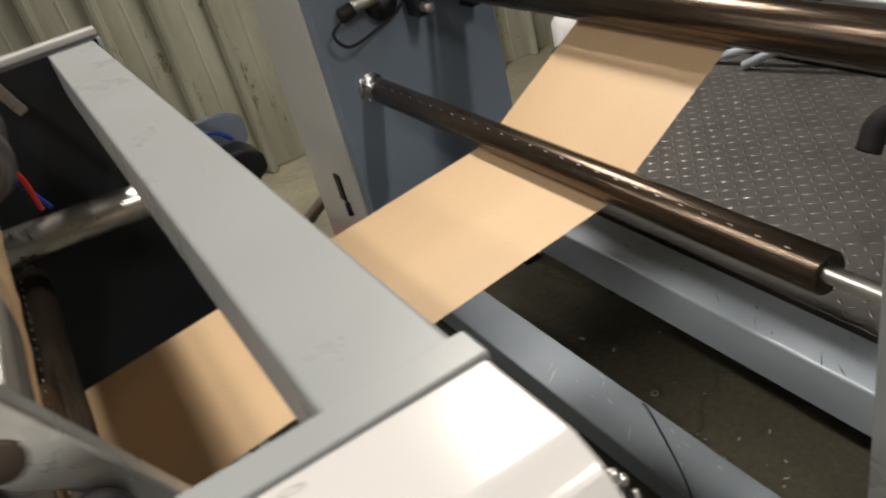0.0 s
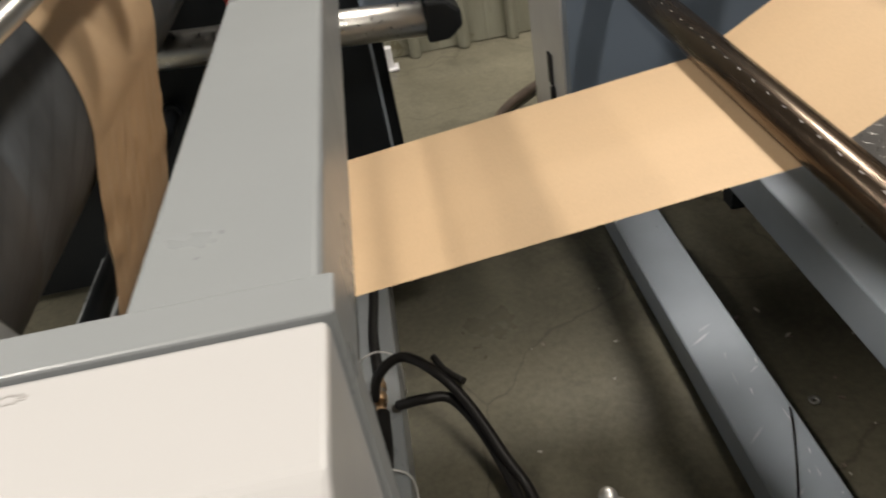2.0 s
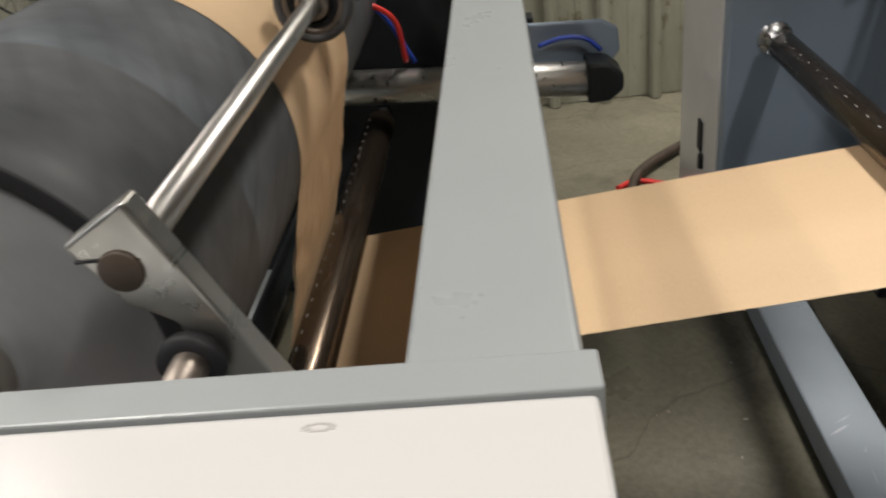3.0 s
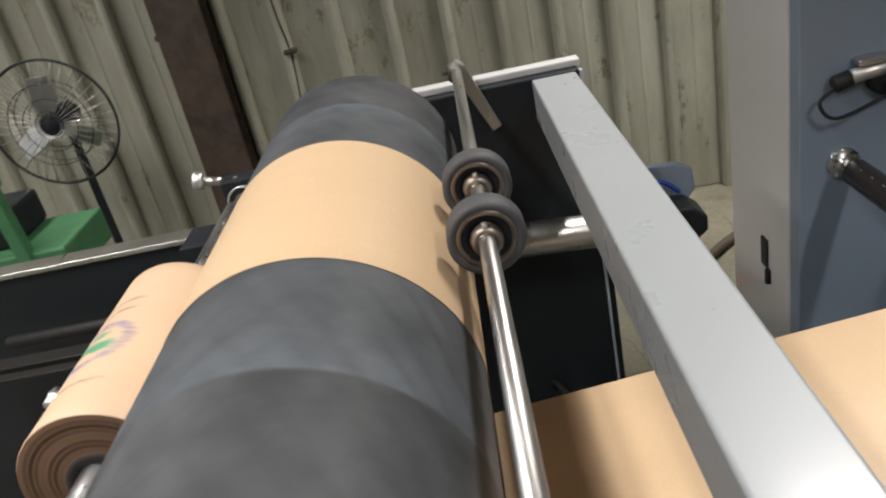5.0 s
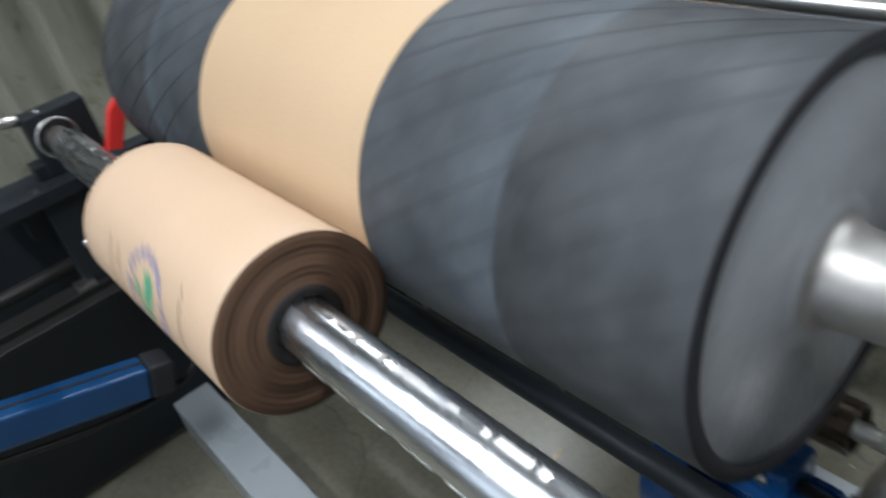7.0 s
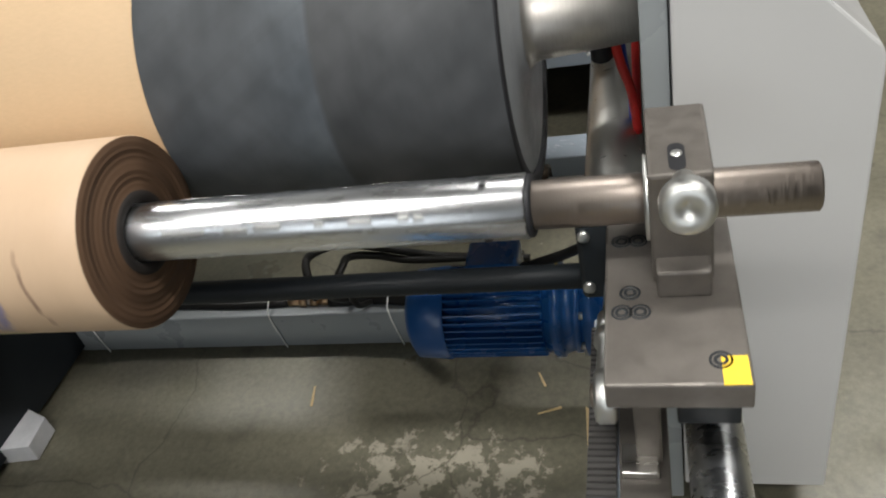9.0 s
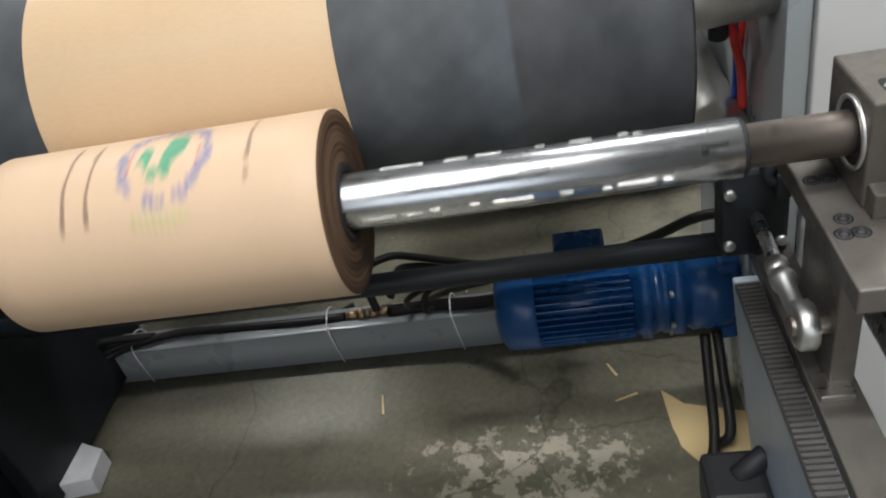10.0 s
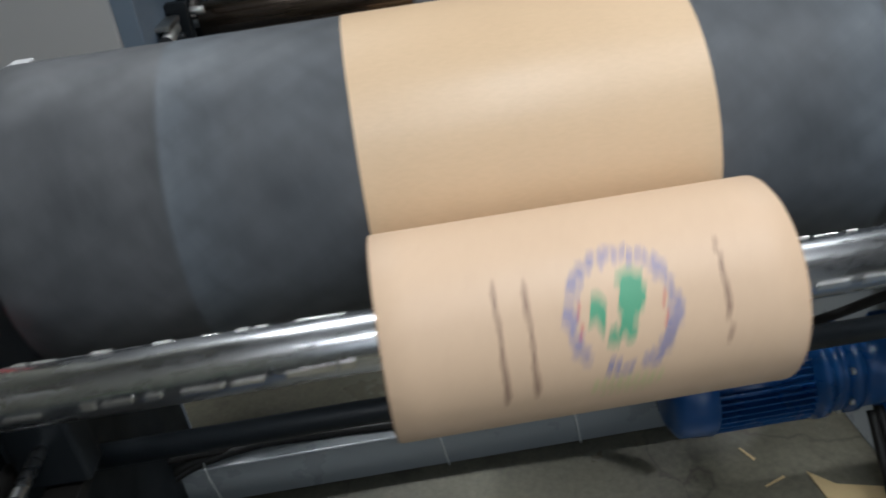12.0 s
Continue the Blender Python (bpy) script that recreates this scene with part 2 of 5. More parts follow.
def pipe(bm, pts, r, seg=10, steps=8):
    """A round hose through points (Catmull-Rom)."""
    P = [Vector(p) for p in pts]
    P = [P[0] * 2 - P[1]] + P + [P[-1] * 2 - P[-2]]
    path = []
    for i in range(1, len(P) - 2):
        for k in range(steps):
            t = k / steps
            a, b, c, d = P[i - 1:i + 3]
            path.append(0.5 * (2 * b + (c - a) * t + (2 * a - 5 * b + 4 * c - d) * t * t + (3 * b - a - 3 * c + d) * t ** 3))
    path.append(P[-2])
    up, rings = None, []
    for i, p in enumerate(path):
        d = (path[min(i + 1, len(path) - 1)] - path[max(i - 1, 0)]).normalized()
        up = d.orthogonal().normalized() if up is None else (up - d * up.dot(d)).normalized()
        w = d.cross(up)
        rings.append([bm.verts.new(p + (up * math.cos(k * math.tau / seg) + w * math.sin(k * math.tau / seg)) * r) for k in range(seg)])
    for a, b in zip(rings, rings[1:]):
        for k in range(seg):
            bm.faces.new((a[k], a[(k + 1) % seg], b[(k + 1) % seg], b[k])).smooth = True
    bm.faces.new(rings[0]), bm.faces.new(rings[-1])
    return bm


def prism(bm, outline, axis, a, b, bevel=0.002):
    """Extrudes a flat outline from a to b along x, y or z."""
    def at(p, s):
        return {"x": (s, p[0], p[1]), "y": (p[0], s, p[1]), "z": (p[0], p[1], s)}[axis]
    lo = [bm.verts.new(at(p, a)) for p in outline]
    hi = [bm.verts.new(at(p, b)) for p in outline]
    n = len(lo)
    fs = [bm.faces.new(lo), bm.faces.new(hi)] + [bm.faces.new((lo[i], lo[(i + 1) % n], hi[(i + 1) % n], hi[i])) for i in range(n)]
    bmesh.ops.recalc_face_normals(bm, faces=fs)
    if bevel:
        bmesh.ops.bevel(bm, geom=list({e for f in fs for e in f.edges}), offset=bevel, segments=2, profile=0.5, affect="EDGES")
    return bm


def part(name, bm, mat, parent=None, label="", smooth=False):
    """One mesh object from a bmesh; under parent, keeping world coordinates."""
    bmesh.ops.recalc_face_normals(bm, faces=bm.faces)
    me = bpy.data.meshes.new(name)
    bm.to_mesh(me)
    bm.free()
    me.materials.append(MATS[mat])
    if smooth:
        for f in me.polygons:
            f.use_smooth = True
    ob = new(name, me)
    if parent:
        ob.parent = parent
        base = parent.get("at", (0, 0, 0))
        while parent.parent:
            parent = parent.parent
        base = parent.get("at", (0, 0, 0))
        if tuple(base) != (0, 0, 0):
            me.transform(Matrix.Translation(-Vector(base)))
    if label:
        ob["label"] = label
    return ob


def thing(name, at, label, category, group="", kind=""):
    """An Empty at a thing's base; its parts are given in world coordinates."""
    ob = new(name)
    ob.empty_display_size = 0.05
    ob.location = at
    ob["at"] = at
    return tagged(ob, label, category, group, kind)


def solo(name, bm, mat, label, category, group="", kind=""):
    return tagged(part(name, bm, mat), label, category, group, kind)


B = bmesh.new

# ---- plan (metres) ----
DZ, DR, DL = 1.068, 0.233, 1.42            # drum axis height, radius, length
P1, P2 = 0.476, 0.941                      # web edges
RX, RZ, RR, SR = -0.352, 1.003, 0.126, 0.038   # winding roll and shaft
OX, OZ, OR = 0.269, 1.221, 0.013           # rider rod
IX, IZ, IR = 1.242, 0.773, 0.036           # idler
UX, UZ, UR = 1.575, 0.988, 0.05            # upper roller
LX, LZ, LR = 0.172, 0.668, 0.04            # lower roller

# ---- setting ----
x0, x1, y0, YW, ZC = ROOM
bm = B()
bmesh.ops.create_grid(bm, x_segments=60, y_segments=60, size=1.0, matrix=Matrix.Translation(((x0 + x1) / 2, (y0 + YW) / 2, 0)) @ Matrix.Diagonal(((x1 - x0) / 2 + 0.2, (YW - y0) / 2 + 0.2, 1, 1)))
for v in bm.verts:
    v.co.z = 0.004 * noise.noise(v.co * 1.3) - 0.004
solo("floor", bm, "concrete", "worn grey-brown stained concrete workshop floor", "floor", kind="structure")

bm = B()                                    # ribbed sheet wall
ribs = 0.244
prof = []
n_rib = int((x1 - x0) / ribs)
for i in range(n_rib):
    c = -0.465 + ribs * (i - 18)
    prof += [(c - 0.027, 0.0), (c - 0.026, -0.035), (c - 0.015, -0.056), (c, -0.062), (c + 0.015, -0.056), (c + 0.026, -0.035), (c + 0.027, 0.0), (c + ribs / 2 - 0.01, 0.0), (c + ribs / 2, -0.004), (c + ribs / 2 + 0.01, 0.0)]
rows = []
for z in (0.0, 0.02, 0.9, 2.2, ZC):
    rows.append([bm.verts.new((px, YW + py, z)) for px, py in prof])
for a, b in zip(rows, rows[1:]):
    for i in range(len(a) - 1):
        bm.faces.new((a[i], a[i + 1], b[i + 1], b[i]))
wall_n = solo("wall_north", bm, "sheet", "cream painted ribbed sheet wall, flaking and grimy", "wall", kind="structure")
bm = B()
box(bm, x0, x1, YW + 0.02, YW + 0.12, -0.05, ZC, 0)
solo("wall_backing", bm, "plaster", "plain wall behind the ribbed sheets", "wall", kind="structure")
for name, b in (("wall_west", (x0 - 0.12, x0, y0, YW, 0, ZC)), ("wall_east", (x1, x1 + 0.12, y0, YW, 0, ZC)), ("wall_south", (x0, x1, y0 - 0.12, y0, 0, ZC))):
    bm = B()
    box(bm, *b, 0)
    solo(name, bm, "plaster", "plain pale painted workshop wall", "wall", kind="structure")
bm = B()
box(bm, x0, x1, y0, YW, ZC, ZC + 0.1, 0)
solo("ceiling", bm, "plaster", "plain pale workshop ceiling", "ceiling", kind="structure")

bm = B()                                    # brown column in front of the sheets
for b in ((-0.97, -0.75, YW - 0.05, YW - 0.035), (-0.97, -0.75, YW - 0.16, YW - 0.15), (-0.868, -0.852, YW - 0.15, YW - 0.05)):
    box(bm, *b, 0, ZC, 0.002)
solo("steel_column", bm, "rust", "rust-brown painted steel column against the wall", "column", kind="structure")


def bolts_on_wall():
    """Sheet screws with washers."""
    for i in range(26):
        x = -1.5 + ribs * (i % 13) + 0.06
        z = (1.28, 0.72)[i // 13] + 0.05 * math.sin(i * 2.1)
        bm = B()
        lathe(bm, (x, YW - 0.001, z), (0, -1, 0), [(0, 0.011), (0.004, 0.01), (0.005, 0.006), (0.011, 0.0055), (0.012, 0)], 10)
        tagged(part("wall_screw", bm, "rust"), "rusty screw with washer in the ribbed wall", "screw", "wall screws")


def frame_side(near):
    """A side frame of the winder: plate, cover, lower bed."""
    if near:
        t = thing("winder_side_frame", (0.25, -0.19, 0), "blue-grey machine side frame with white sheet cover", "machine frame")
        bm = B()
        prism(bm, [(-0.075, 0.02), (-0.075, 1.162), (0.58, 1.162), (0.58, 0.02)], "y", -0.196, -0.16, 0.002)
        part("side_plate", bm, "grey", t)
        bm = B()                            # folded cover with a sloping shoulder
        prism(bm, [(-0.1985, 0.09), (-0.1985, 1.16), (-0.298, 1.16), (-0.325, 1.148), (-0.45, 1.02), (-0.458, 1.0), (-0.458, 0.09)], "x", -0.09, 0.576, 0.004)
        part("cover", bm, "white", t, "white enamelled sheet cover")
        bm = B()
        for k in range(9):                  # broken oval smear
            an = k * math.tau / 9 + 0.2
            box(bm, 0.411 + 0.008 * math.cos(an) - 0.003, 0.411 + 0.008 * math.cos(an) + 0.003, -0.2125 + 0.0032 * math.sin(an) - 0.0008, -0.2125 + 0.0032 * math.sin(an) + 0.0008, 1.1598, 1.1602, 0)
        part("worn_mark", bm, "smear", t, "small worn oval mark")
        bm = B()
        prism(bm, [(-1.35, 0.02), (-1.35, 0.643), (-0.17, 0.643), (-0.2, 0.58), (-0.352, 0.344), (-0.56, 0.02)], "y", -0.158, -0.066, 0.004)
        part("bed_plate", bm, "rail", t)
    else:
        # far plates are charcoal so that their colour holds the shade
        t = thing("winder_side_frame", (0.25, 1.6, 0), "machine side frame with shade put into its dark colour, pale top flange", "machine frame")
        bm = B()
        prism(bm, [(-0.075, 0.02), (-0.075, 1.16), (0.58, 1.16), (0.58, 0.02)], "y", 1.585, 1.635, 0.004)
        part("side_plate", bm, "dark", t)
        bm = B()
        box(bm, 0.11, 0.59, 1.615, 1.66, 1.16, 1.18, 0.004, 2)
        part("top_flange", bm, "white", t, "pale flat top flange")
        bm = B()
        box(bm, 0.581, 0.589, 1.583, 1.6, 0.02, 1.158, 0.001)
        part("front_edge", bm, "rail", t, "pale bare front edge")
        bm = B()
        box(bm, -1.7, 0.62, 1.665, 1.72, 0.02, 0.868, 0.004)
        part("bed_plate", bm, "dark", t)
        bm = B()
        box(bm, -1.7, -0.3, 1.652, 1.73, 0.868, 0.884, 0.004, 2)
        part("bed_flange", bm, "steel", t, "bare worn top edge")
    return t


frame_side(True)
frame_side(False)

# cross beam
t = thing("cross_beam", (0.514, 0.7, 1.06), "blue-grey painted box-section cross beam of the winder", "beam")
bm = B()
box(bm, 0.456, 0.572, -0.162, 1.585, 1.045, 1.157, 0.006, 3)
part("beam", bm, "grey", t)
bm = B()
for i in range(5):
    bmesh.ops.create_icosphere(bm, subdivisions=1, radius=0.0018 + 0.001 * (i % 3), matrix=Matrix.Translation((0.538 + 0.008 * i, -0.163 + 0.001 * (i % 2), 1.1585)) @ Matrix.Diagonal((1.8, 1, 0.5, 1)))
part("weld_bead", bm, "zinc", t, "chipped weld bead at the beam's end", True)

# floor rails and the checker-plate step
for nm, b, mat in (("floor_rail", (1.178, 1.32, -0.2, 1.6, 0.0, 0.082), "rail"), ("step_rail", (1.398, 1.522, -0.15, 1.3, 0.3, 0.412), "rail"), ("tie_beam", (0.41, 0.50, -0.16, 1.665, 0.0, 0.125), "grey"), ("tie_beam", (-0.405, -0.29, -0.066, 1.665, 0.0, 0.12), "grey")):
    bm = B()
    box(bm, *b, 0.006, 3)
    lab = {"floor_rail": "pale blue-grey scratched steel rail lying on the floor", "step_rail": "pale blue-grey steel edge rail of the raised step", "tie_beam": "grey painted tie beam low between the side frames"}[nm]
    if nm == "tie_beam":
        solo(nm, bm, mat, lab, "beam")
        continue
    t = thing(nm, ((b[0] + b[1]) / 2, 0.7, b[4]), lab, "rail")
    part("rail_tube", bm, mat, t)
    rnd = random.Random(len(nm))
    for i in range(46 if nm == "floor_rail" else 16):
        px, py = b[0] + 0.012 + (b[1] - b[0] - 0.024) * rnd.random(), -0.12 + 1.0 * rnd.random() ** 1.6
        ln, an, w = 0.006 + 0.028 * rnd.random() ** 2, 0.5 + 1.1 * rnd.random(), 0.0005 + 0.0011 * rnd.random()
        bm = B()
        prism(bm, [(-ln, 0), (0, -w), (ln, 0), (ln * 0.2, w)], "z", b[5] + 0.0001, b[5] + 0.0004, 0)
        bmesh.ops.transform(bm, verts=bm.verts, matrix=Matrix.Translation((px, py, 0)) @ Matrix.Rotation(an, 4, "Z"))
        part("scratch", bm, "carton" if nm == "floor_rail" else "dark", t, "bare scratch in the paint")


def checker_deck():
    t = thing("checker_step", (2.3, 0.7, 0), "dark checker-plate step with raised diamond tread", "step")
    bm = B()
    box(bm, 1.555, 3.4, -0.15, 1.54, 0.36, 0.395, 0.002)
    part("tread_plate", bm, "deck", t)
    # black filler that gives the gap beside the rail its shade
    bm = B()
    box(bm, 1.523, 1.554, -0.15, 1.54, 0.3, 0.36, 0.001)
    part("gap_strip", bm, "rubber", t, "black strip standing for the shade in the gap")
    for (a, b) in ((1.56, -0.1), (3.3, -0.1), (1.56, 1.4), (3.3, 1.4)):
        bm = B()
        box(bm, a, a + 0.06, b, b + 0.06, 0, 0.36, 0.002)
        part("leg", bm, "dark", t)
    V, F = [], []
    for i in range(56):
        for j in range(46):
            cx, cy = 1.575 + i * 0.032, -0.12 + j * 0.0355
            s = 1 if (i + j) % 2 else -1
            u = (0.0115, 0.0115 * s)
            w = (-0.0035 * s, 0.0035)
            k = len(V)
            V += [(cx - u[0], cy - u[1], 0.3952), (cx + w[0], cy + w[1], 0.3952), (cx + u[0], cy + u[1], 0.3952), (cx - w[0], cy - w[1], 0.3952), (cx, cy, 0.3972)]
            F += [(k, k + 1, k + 4), (k + 1, k + 2, k + 4), (k + 2, k + 3, k + 4), (k + 3, k, k + 4)]
    me = bpy.data.meshes.new("tread_pattern")
    me.from_pydata(V, [], F)
    me.materials.append(MATS["deck"])
    me.transform(Matrix.Translation((-2.3, -0.7, 0)))
    ob = new("tread_pattern", me)
    ob.parent = t
    tagged(ob, kind="stuff")
    return t


checker_deck()

# ---- drum ----
drum = thing("winding_drum", (0, DL / 2, DZ), "large grey rubber-covered winding drum, turning", "drum")
bm = B()
lathe(bm, (0, 0, DZ), (0, 1, 0), [(0, DR - 0.011), (0, DR - 0.001), (0.001, DR)] + [(DL * k / 30, DR) for k in range(1, 30)] + [(DL - 0.001, DR), (DL, DR - 0.001), (DL, DR - 0.011)], 128)
part("rubber_sleeve", bm, "drum", drum, "grey rubber sleeve with rubbed bands")
for a in (0.0, DL):
    bm = B()
    s = -1 if a == 0 else 1
    lathe(bm, (0, a, DZ), (0, s, 0), [(-0.004, DR - 0.02), (0.0015, DR - 0.019), (0.0025, DR - 0.016), (0.0025, DR - 0.002), (0.0012, DR - 0.0003), (-0.004, DR - 0.0003)], 128)
    part("sleeve_edge", bm, "rubber", drum, "black cut edge of the sleeve")
for a, s in ((0.0, -1), (DL, 1)):
    bm = B()
    lathe(bm, (0, a, DZ), (0, s, 0), [(-0.006, DR - 0.018), (-0.003, DR - 0.022), (-0.003, 0.084), (0.004, 0.076), (0.006, 0.07), (0.006, 0)], 96)
    part("end_disc", bm, "disc", drum)
    bm = B()
    lathe(bm, (0, a, DZ), (0, s, 0), [(0.004, 0.07), (0.007, 0.062), (0.013, 0.056), (0.024, 0.053), (0.168, 0.042), (0.168, 0)], 64)
    part("journal", bm, "drumaxle", drum, "turned steel journal")
# spiral grooves cut round the sleeve, on both sides of the web
def spiral_groove(ph, ya, yb):
    bm = B()
    prev = None
    for k in range(25):
        y = ya + (yb - ya) * k / 24
        a = ph + 2.64 * y
        c = [bm.verts.new(((DR + 0.0005) * math.cos(a + da), y, DZ + (DR + 0.0005) * math.sin(a + da))) for da in (-0.004, 0.004)]
        if prev:
            bm.faces.new((prev[0], prev[1], c[1], c[0]))
        prev = c
    part("groove", bm, "groove", drum)


for i in range(26):
    for ya, yb in ((0.004, P1 - 0.002), (P2 + 0.002, DL - 0.004)):
        spiral_groove(i * math.tau / 26 + 0.03 * math.sin(3.0 * i), ya, yb)

# ---- web ----


def arc(cx, cz, r, a0, a1, n):
    return [(cx + r * math.cos(radians(a0 + (a1 - a0) * k / n)), cz + r * math.sin(radians(a0 + (a1 - a0) * k / n))) for k in range(n + 1)]


def sheet(name, line, ya, yb, mat, parent, thick=0.0008, n=10, wave=0.0):
    bm = B()
    rows = []
    for i, (px, pz) in enumerate(line):
        rows.append([bm.verts.new((px + wave * math.sin(math.pi * i / (len(line) - 1)) * (math.sin(k * 1.9 + 0.25 * i) + noise.noise(Vector((k * 0.5, i * 0.35, 3.0)))), ya + (yb - ya) * k / n, pz)) for k in range(n + 1)])
    for a, b in zip(rows, rows[1:]):
        for k in range(n):
            bm.faces.new((a[k], a[k + 1], b[k + 1], b[k])).smooth = True
    return part(name, bm, mat, parent)


web = thing("paper_web", (0.9, 0.7, 0.7), "tan kraft paper web running over the rollers to the drum", "paper web")


def line_between(a, b, n):
    return [(a[0] + (b[0] - a[0]) * k / n, a[1] + (b[1] - a[1]) * k / n) for k in range(n + 1)]


e = 0.0012
infeed = line_between((1.66, 1.7), (UX + UR + e, UZ + 0.02), 8) + arc(UX, UZ, UR + e, 10, -59, 8) + line_between((1.598, 0.9415), (IX + 0.029, IZ - 0.022), 12) + arc(IX, IZ, IR + e, -37, -84, 6)
sheet("upper_run", infeed, P1, P2, "paper", web)
low = line_between((IX - 0.004, IZ - IR - e), (LX + 0.006, LZ - LR - e), 24) + arc(LX, LZ, LR + e, -88, -196, 12)
sheet("level_run", low, P1, P2, "paper", web)
rise = line_between((LX - LR - e + 0.002, LZ + 0.012), (0.2188, 0.9842), 18)
sheet("rising_run", rise, P1, P2, "paper", web, wave=0.005, n=30)
wrap = arc(0, DZ, DR + e, -21, 195.0, 90)
sheet("drum_wrap", wrap, P1, P2, "paper", web)

# ---- winding roll on its shaft ----
roll = thing("paper_roll", (RX, (P1 + P2) / 2, RZ), "tan kraft paper roll with blurred printed emblem, turning on the shaft", "paper roll")
bm = B()
lathe(bm, (RX, P1, RZ), (0, 1, 0), [(0.0, RR - 0.0015), (0.0015, RR)] + [(0.465 * k / 12, RR) for k in range(1, 12)] + [(0.4635, RR), (0.465, RR - 0.0015)], 128)
part("paper_face", bm, "paper_in", roll)
for a, s in ((P1, -1), (P2, 1)):
    bm = B()
    prof, r = [], RR - 0.0012
    while r > 0.055:
        prof += [(0.0002 * math.sin(r * 700) + 0.0007, r), (0.00015 * math.sin(r * 1900) + 0.0006, r - 0.0028)]
        r -= 0.003
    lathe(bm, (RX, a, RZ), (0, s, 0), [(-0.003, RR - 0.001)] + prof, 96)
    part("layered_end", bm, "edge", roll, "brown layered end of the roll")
    # core; its near-black colour holds the shade round the shaft
    bm = B()
    lathe(bm, (RX, a, RZ), (0, s, 0), [(-0.004, 0.056), (0.003, 0.055), (0.0035, 0.047), (0.0, 0.0392), (-0.02, 0.0392)], 64)
    part("core", bm, "core", roll, "cardboard core blackened for the gap's shade")


def on_roll(bm, polys, turn):
    """Flat (y, arc length) polygons laid on the roll's face."""
    for poly in polys:
        vs = []
        for y, s in poly:
            a = radians(180 + turn) + s / RR
            vs.append(bm.verts.new((RX + (RR + 0.0007) * math.cos(a), y, RZ + (RR + 0.0007) * math.sin(a))))
        bm.faces.new(vs)


def ring(cy, cs, r0, r1, a0, a1, n=6):
    out = []
    for k in range(n):
        a, b = radians(a0 + (a1 - a0) * k / n), radians(a0 + (a1 - a0) * (k + 1) / n)
        out.append([(cy - r0 * math.cos(a), cs + r0 * math.sin(a)), (cy - r1 * math.cos(a), cs + r1 * math.sin(a)), (cy - r1 * math.cos(b), cs + r1 * math.sin(b)), (cy - r0 * math.cos(b), cs + r0 * math.sin(b))])
    return out


def blot(cy, cs, ry, rs, seed, n=14):
    pts = []
    for k in range(n):
        a = k * math.tau / n
        q = 0.7 + 0.55 * noise.noise(Vector((math.cos(a) * 1.7 + seed * 3.1, math.sin(a) * 1.7, seed)))
        pts.append((cy - ry * q * math.cos(a), cs + rs * q * math.sin(a)))
    return [[(cy, cs), pts[k], pts[(k + 1) % n]] for k in range(n)]


def bar(y, s0, s1, w, slant=0.0):
    return [(y - w, s0), (y + w, s0), (y + w - slant, s1), (y - w - slant, s1)]


GY, GS = 0.68, -0.004
for turn in (0, 180):
    blue, green, brown, redp, pale = [], [], [], [], []
    rnd = random.Random(5)
    for a in range(44):
        if rnd.random() < 0.1:
            continue
        h0, h1 = a * math.tau / 44, (a + 0.85) * math.tau / 44
        r0 = 0.047 + 0.009 * rnd.random()
        blue.append([(GY - r * math.cos(h), GS + 1.12 * r * math.sin(h)) for r, h in ((r0, h0), (0.058 + 0.01 * rnd.random(), h0), (0.058 + 0.01 * rnd.random(), h1), (r0 + 0.004 * rnd.random(), h1))])
    for q in ((-0.01, -0.012, 0.024, 0.022, 1), (0.026, -0.004, 0.014, 0.026, 2), (-0.004, 0.016, 0.013, 0.02, 3), (0.012, 0.024, 0.011, 0.016, 4), (-0.014, -0.034, 0.02, 0.013, 5)):
        green += blot(GY + q[0], GS + q[1], q[2], q[3], q[4])
    for yy, s0, s1 in ((0.814, -0.055, 0.085), (0.781, -0.05, 0.08), (0.567, -0.065, 0.045)):
        s, i = s0, 0
        while s < s1:
            ln = 0.012 + 0.02 * rnd.random()
            brown.append(bar(yy + 0.0007 * math.sin(i * 2.0), s, min(s1, s + ln), 0.0017 + 0.002 * rnd.random(), 0.0015))
            s += ln + 0.001
            i += 1
        bm = B()
        on_roll(bm, brown, turn)
        tagged(part("printed_line", bm, "inkbrown", roll), kind="stuff")
        brown = []
    for yy in (0.727, 0.634):
        bm = B()
        on_roll(bm, [bar(yy, -0.016, 0.014, 0.0016)], turn)
        part("emblem_mark", bm, "inkred", roll)
    for i in range(9):
        pale.append(bar(GY + 0.036 - 0.009 * i, 0.074, 0.083 + 0.006 * rnd.random(), 0.0028))
    for i in range(6):
        pale.append(bar(GY + 0.026 - 0.009 * i, 0.09, 0.096, 0.0024))
    for nm, polys, mat in (("emblem_ring", blue, "inkblue"), ("emblem_map", green, "inkgreen"), ("caption_bar", pale, "palegreen")):
        bm = B()
        on_roll(bm, polys, turn)
        bmesh.ops.remove_doubles(bm, verts=bm.verts, dist=1e-5)
        tagged(part(nm, bm, mat, roll), kind="stuff" if nm != "emblem_map" else "")

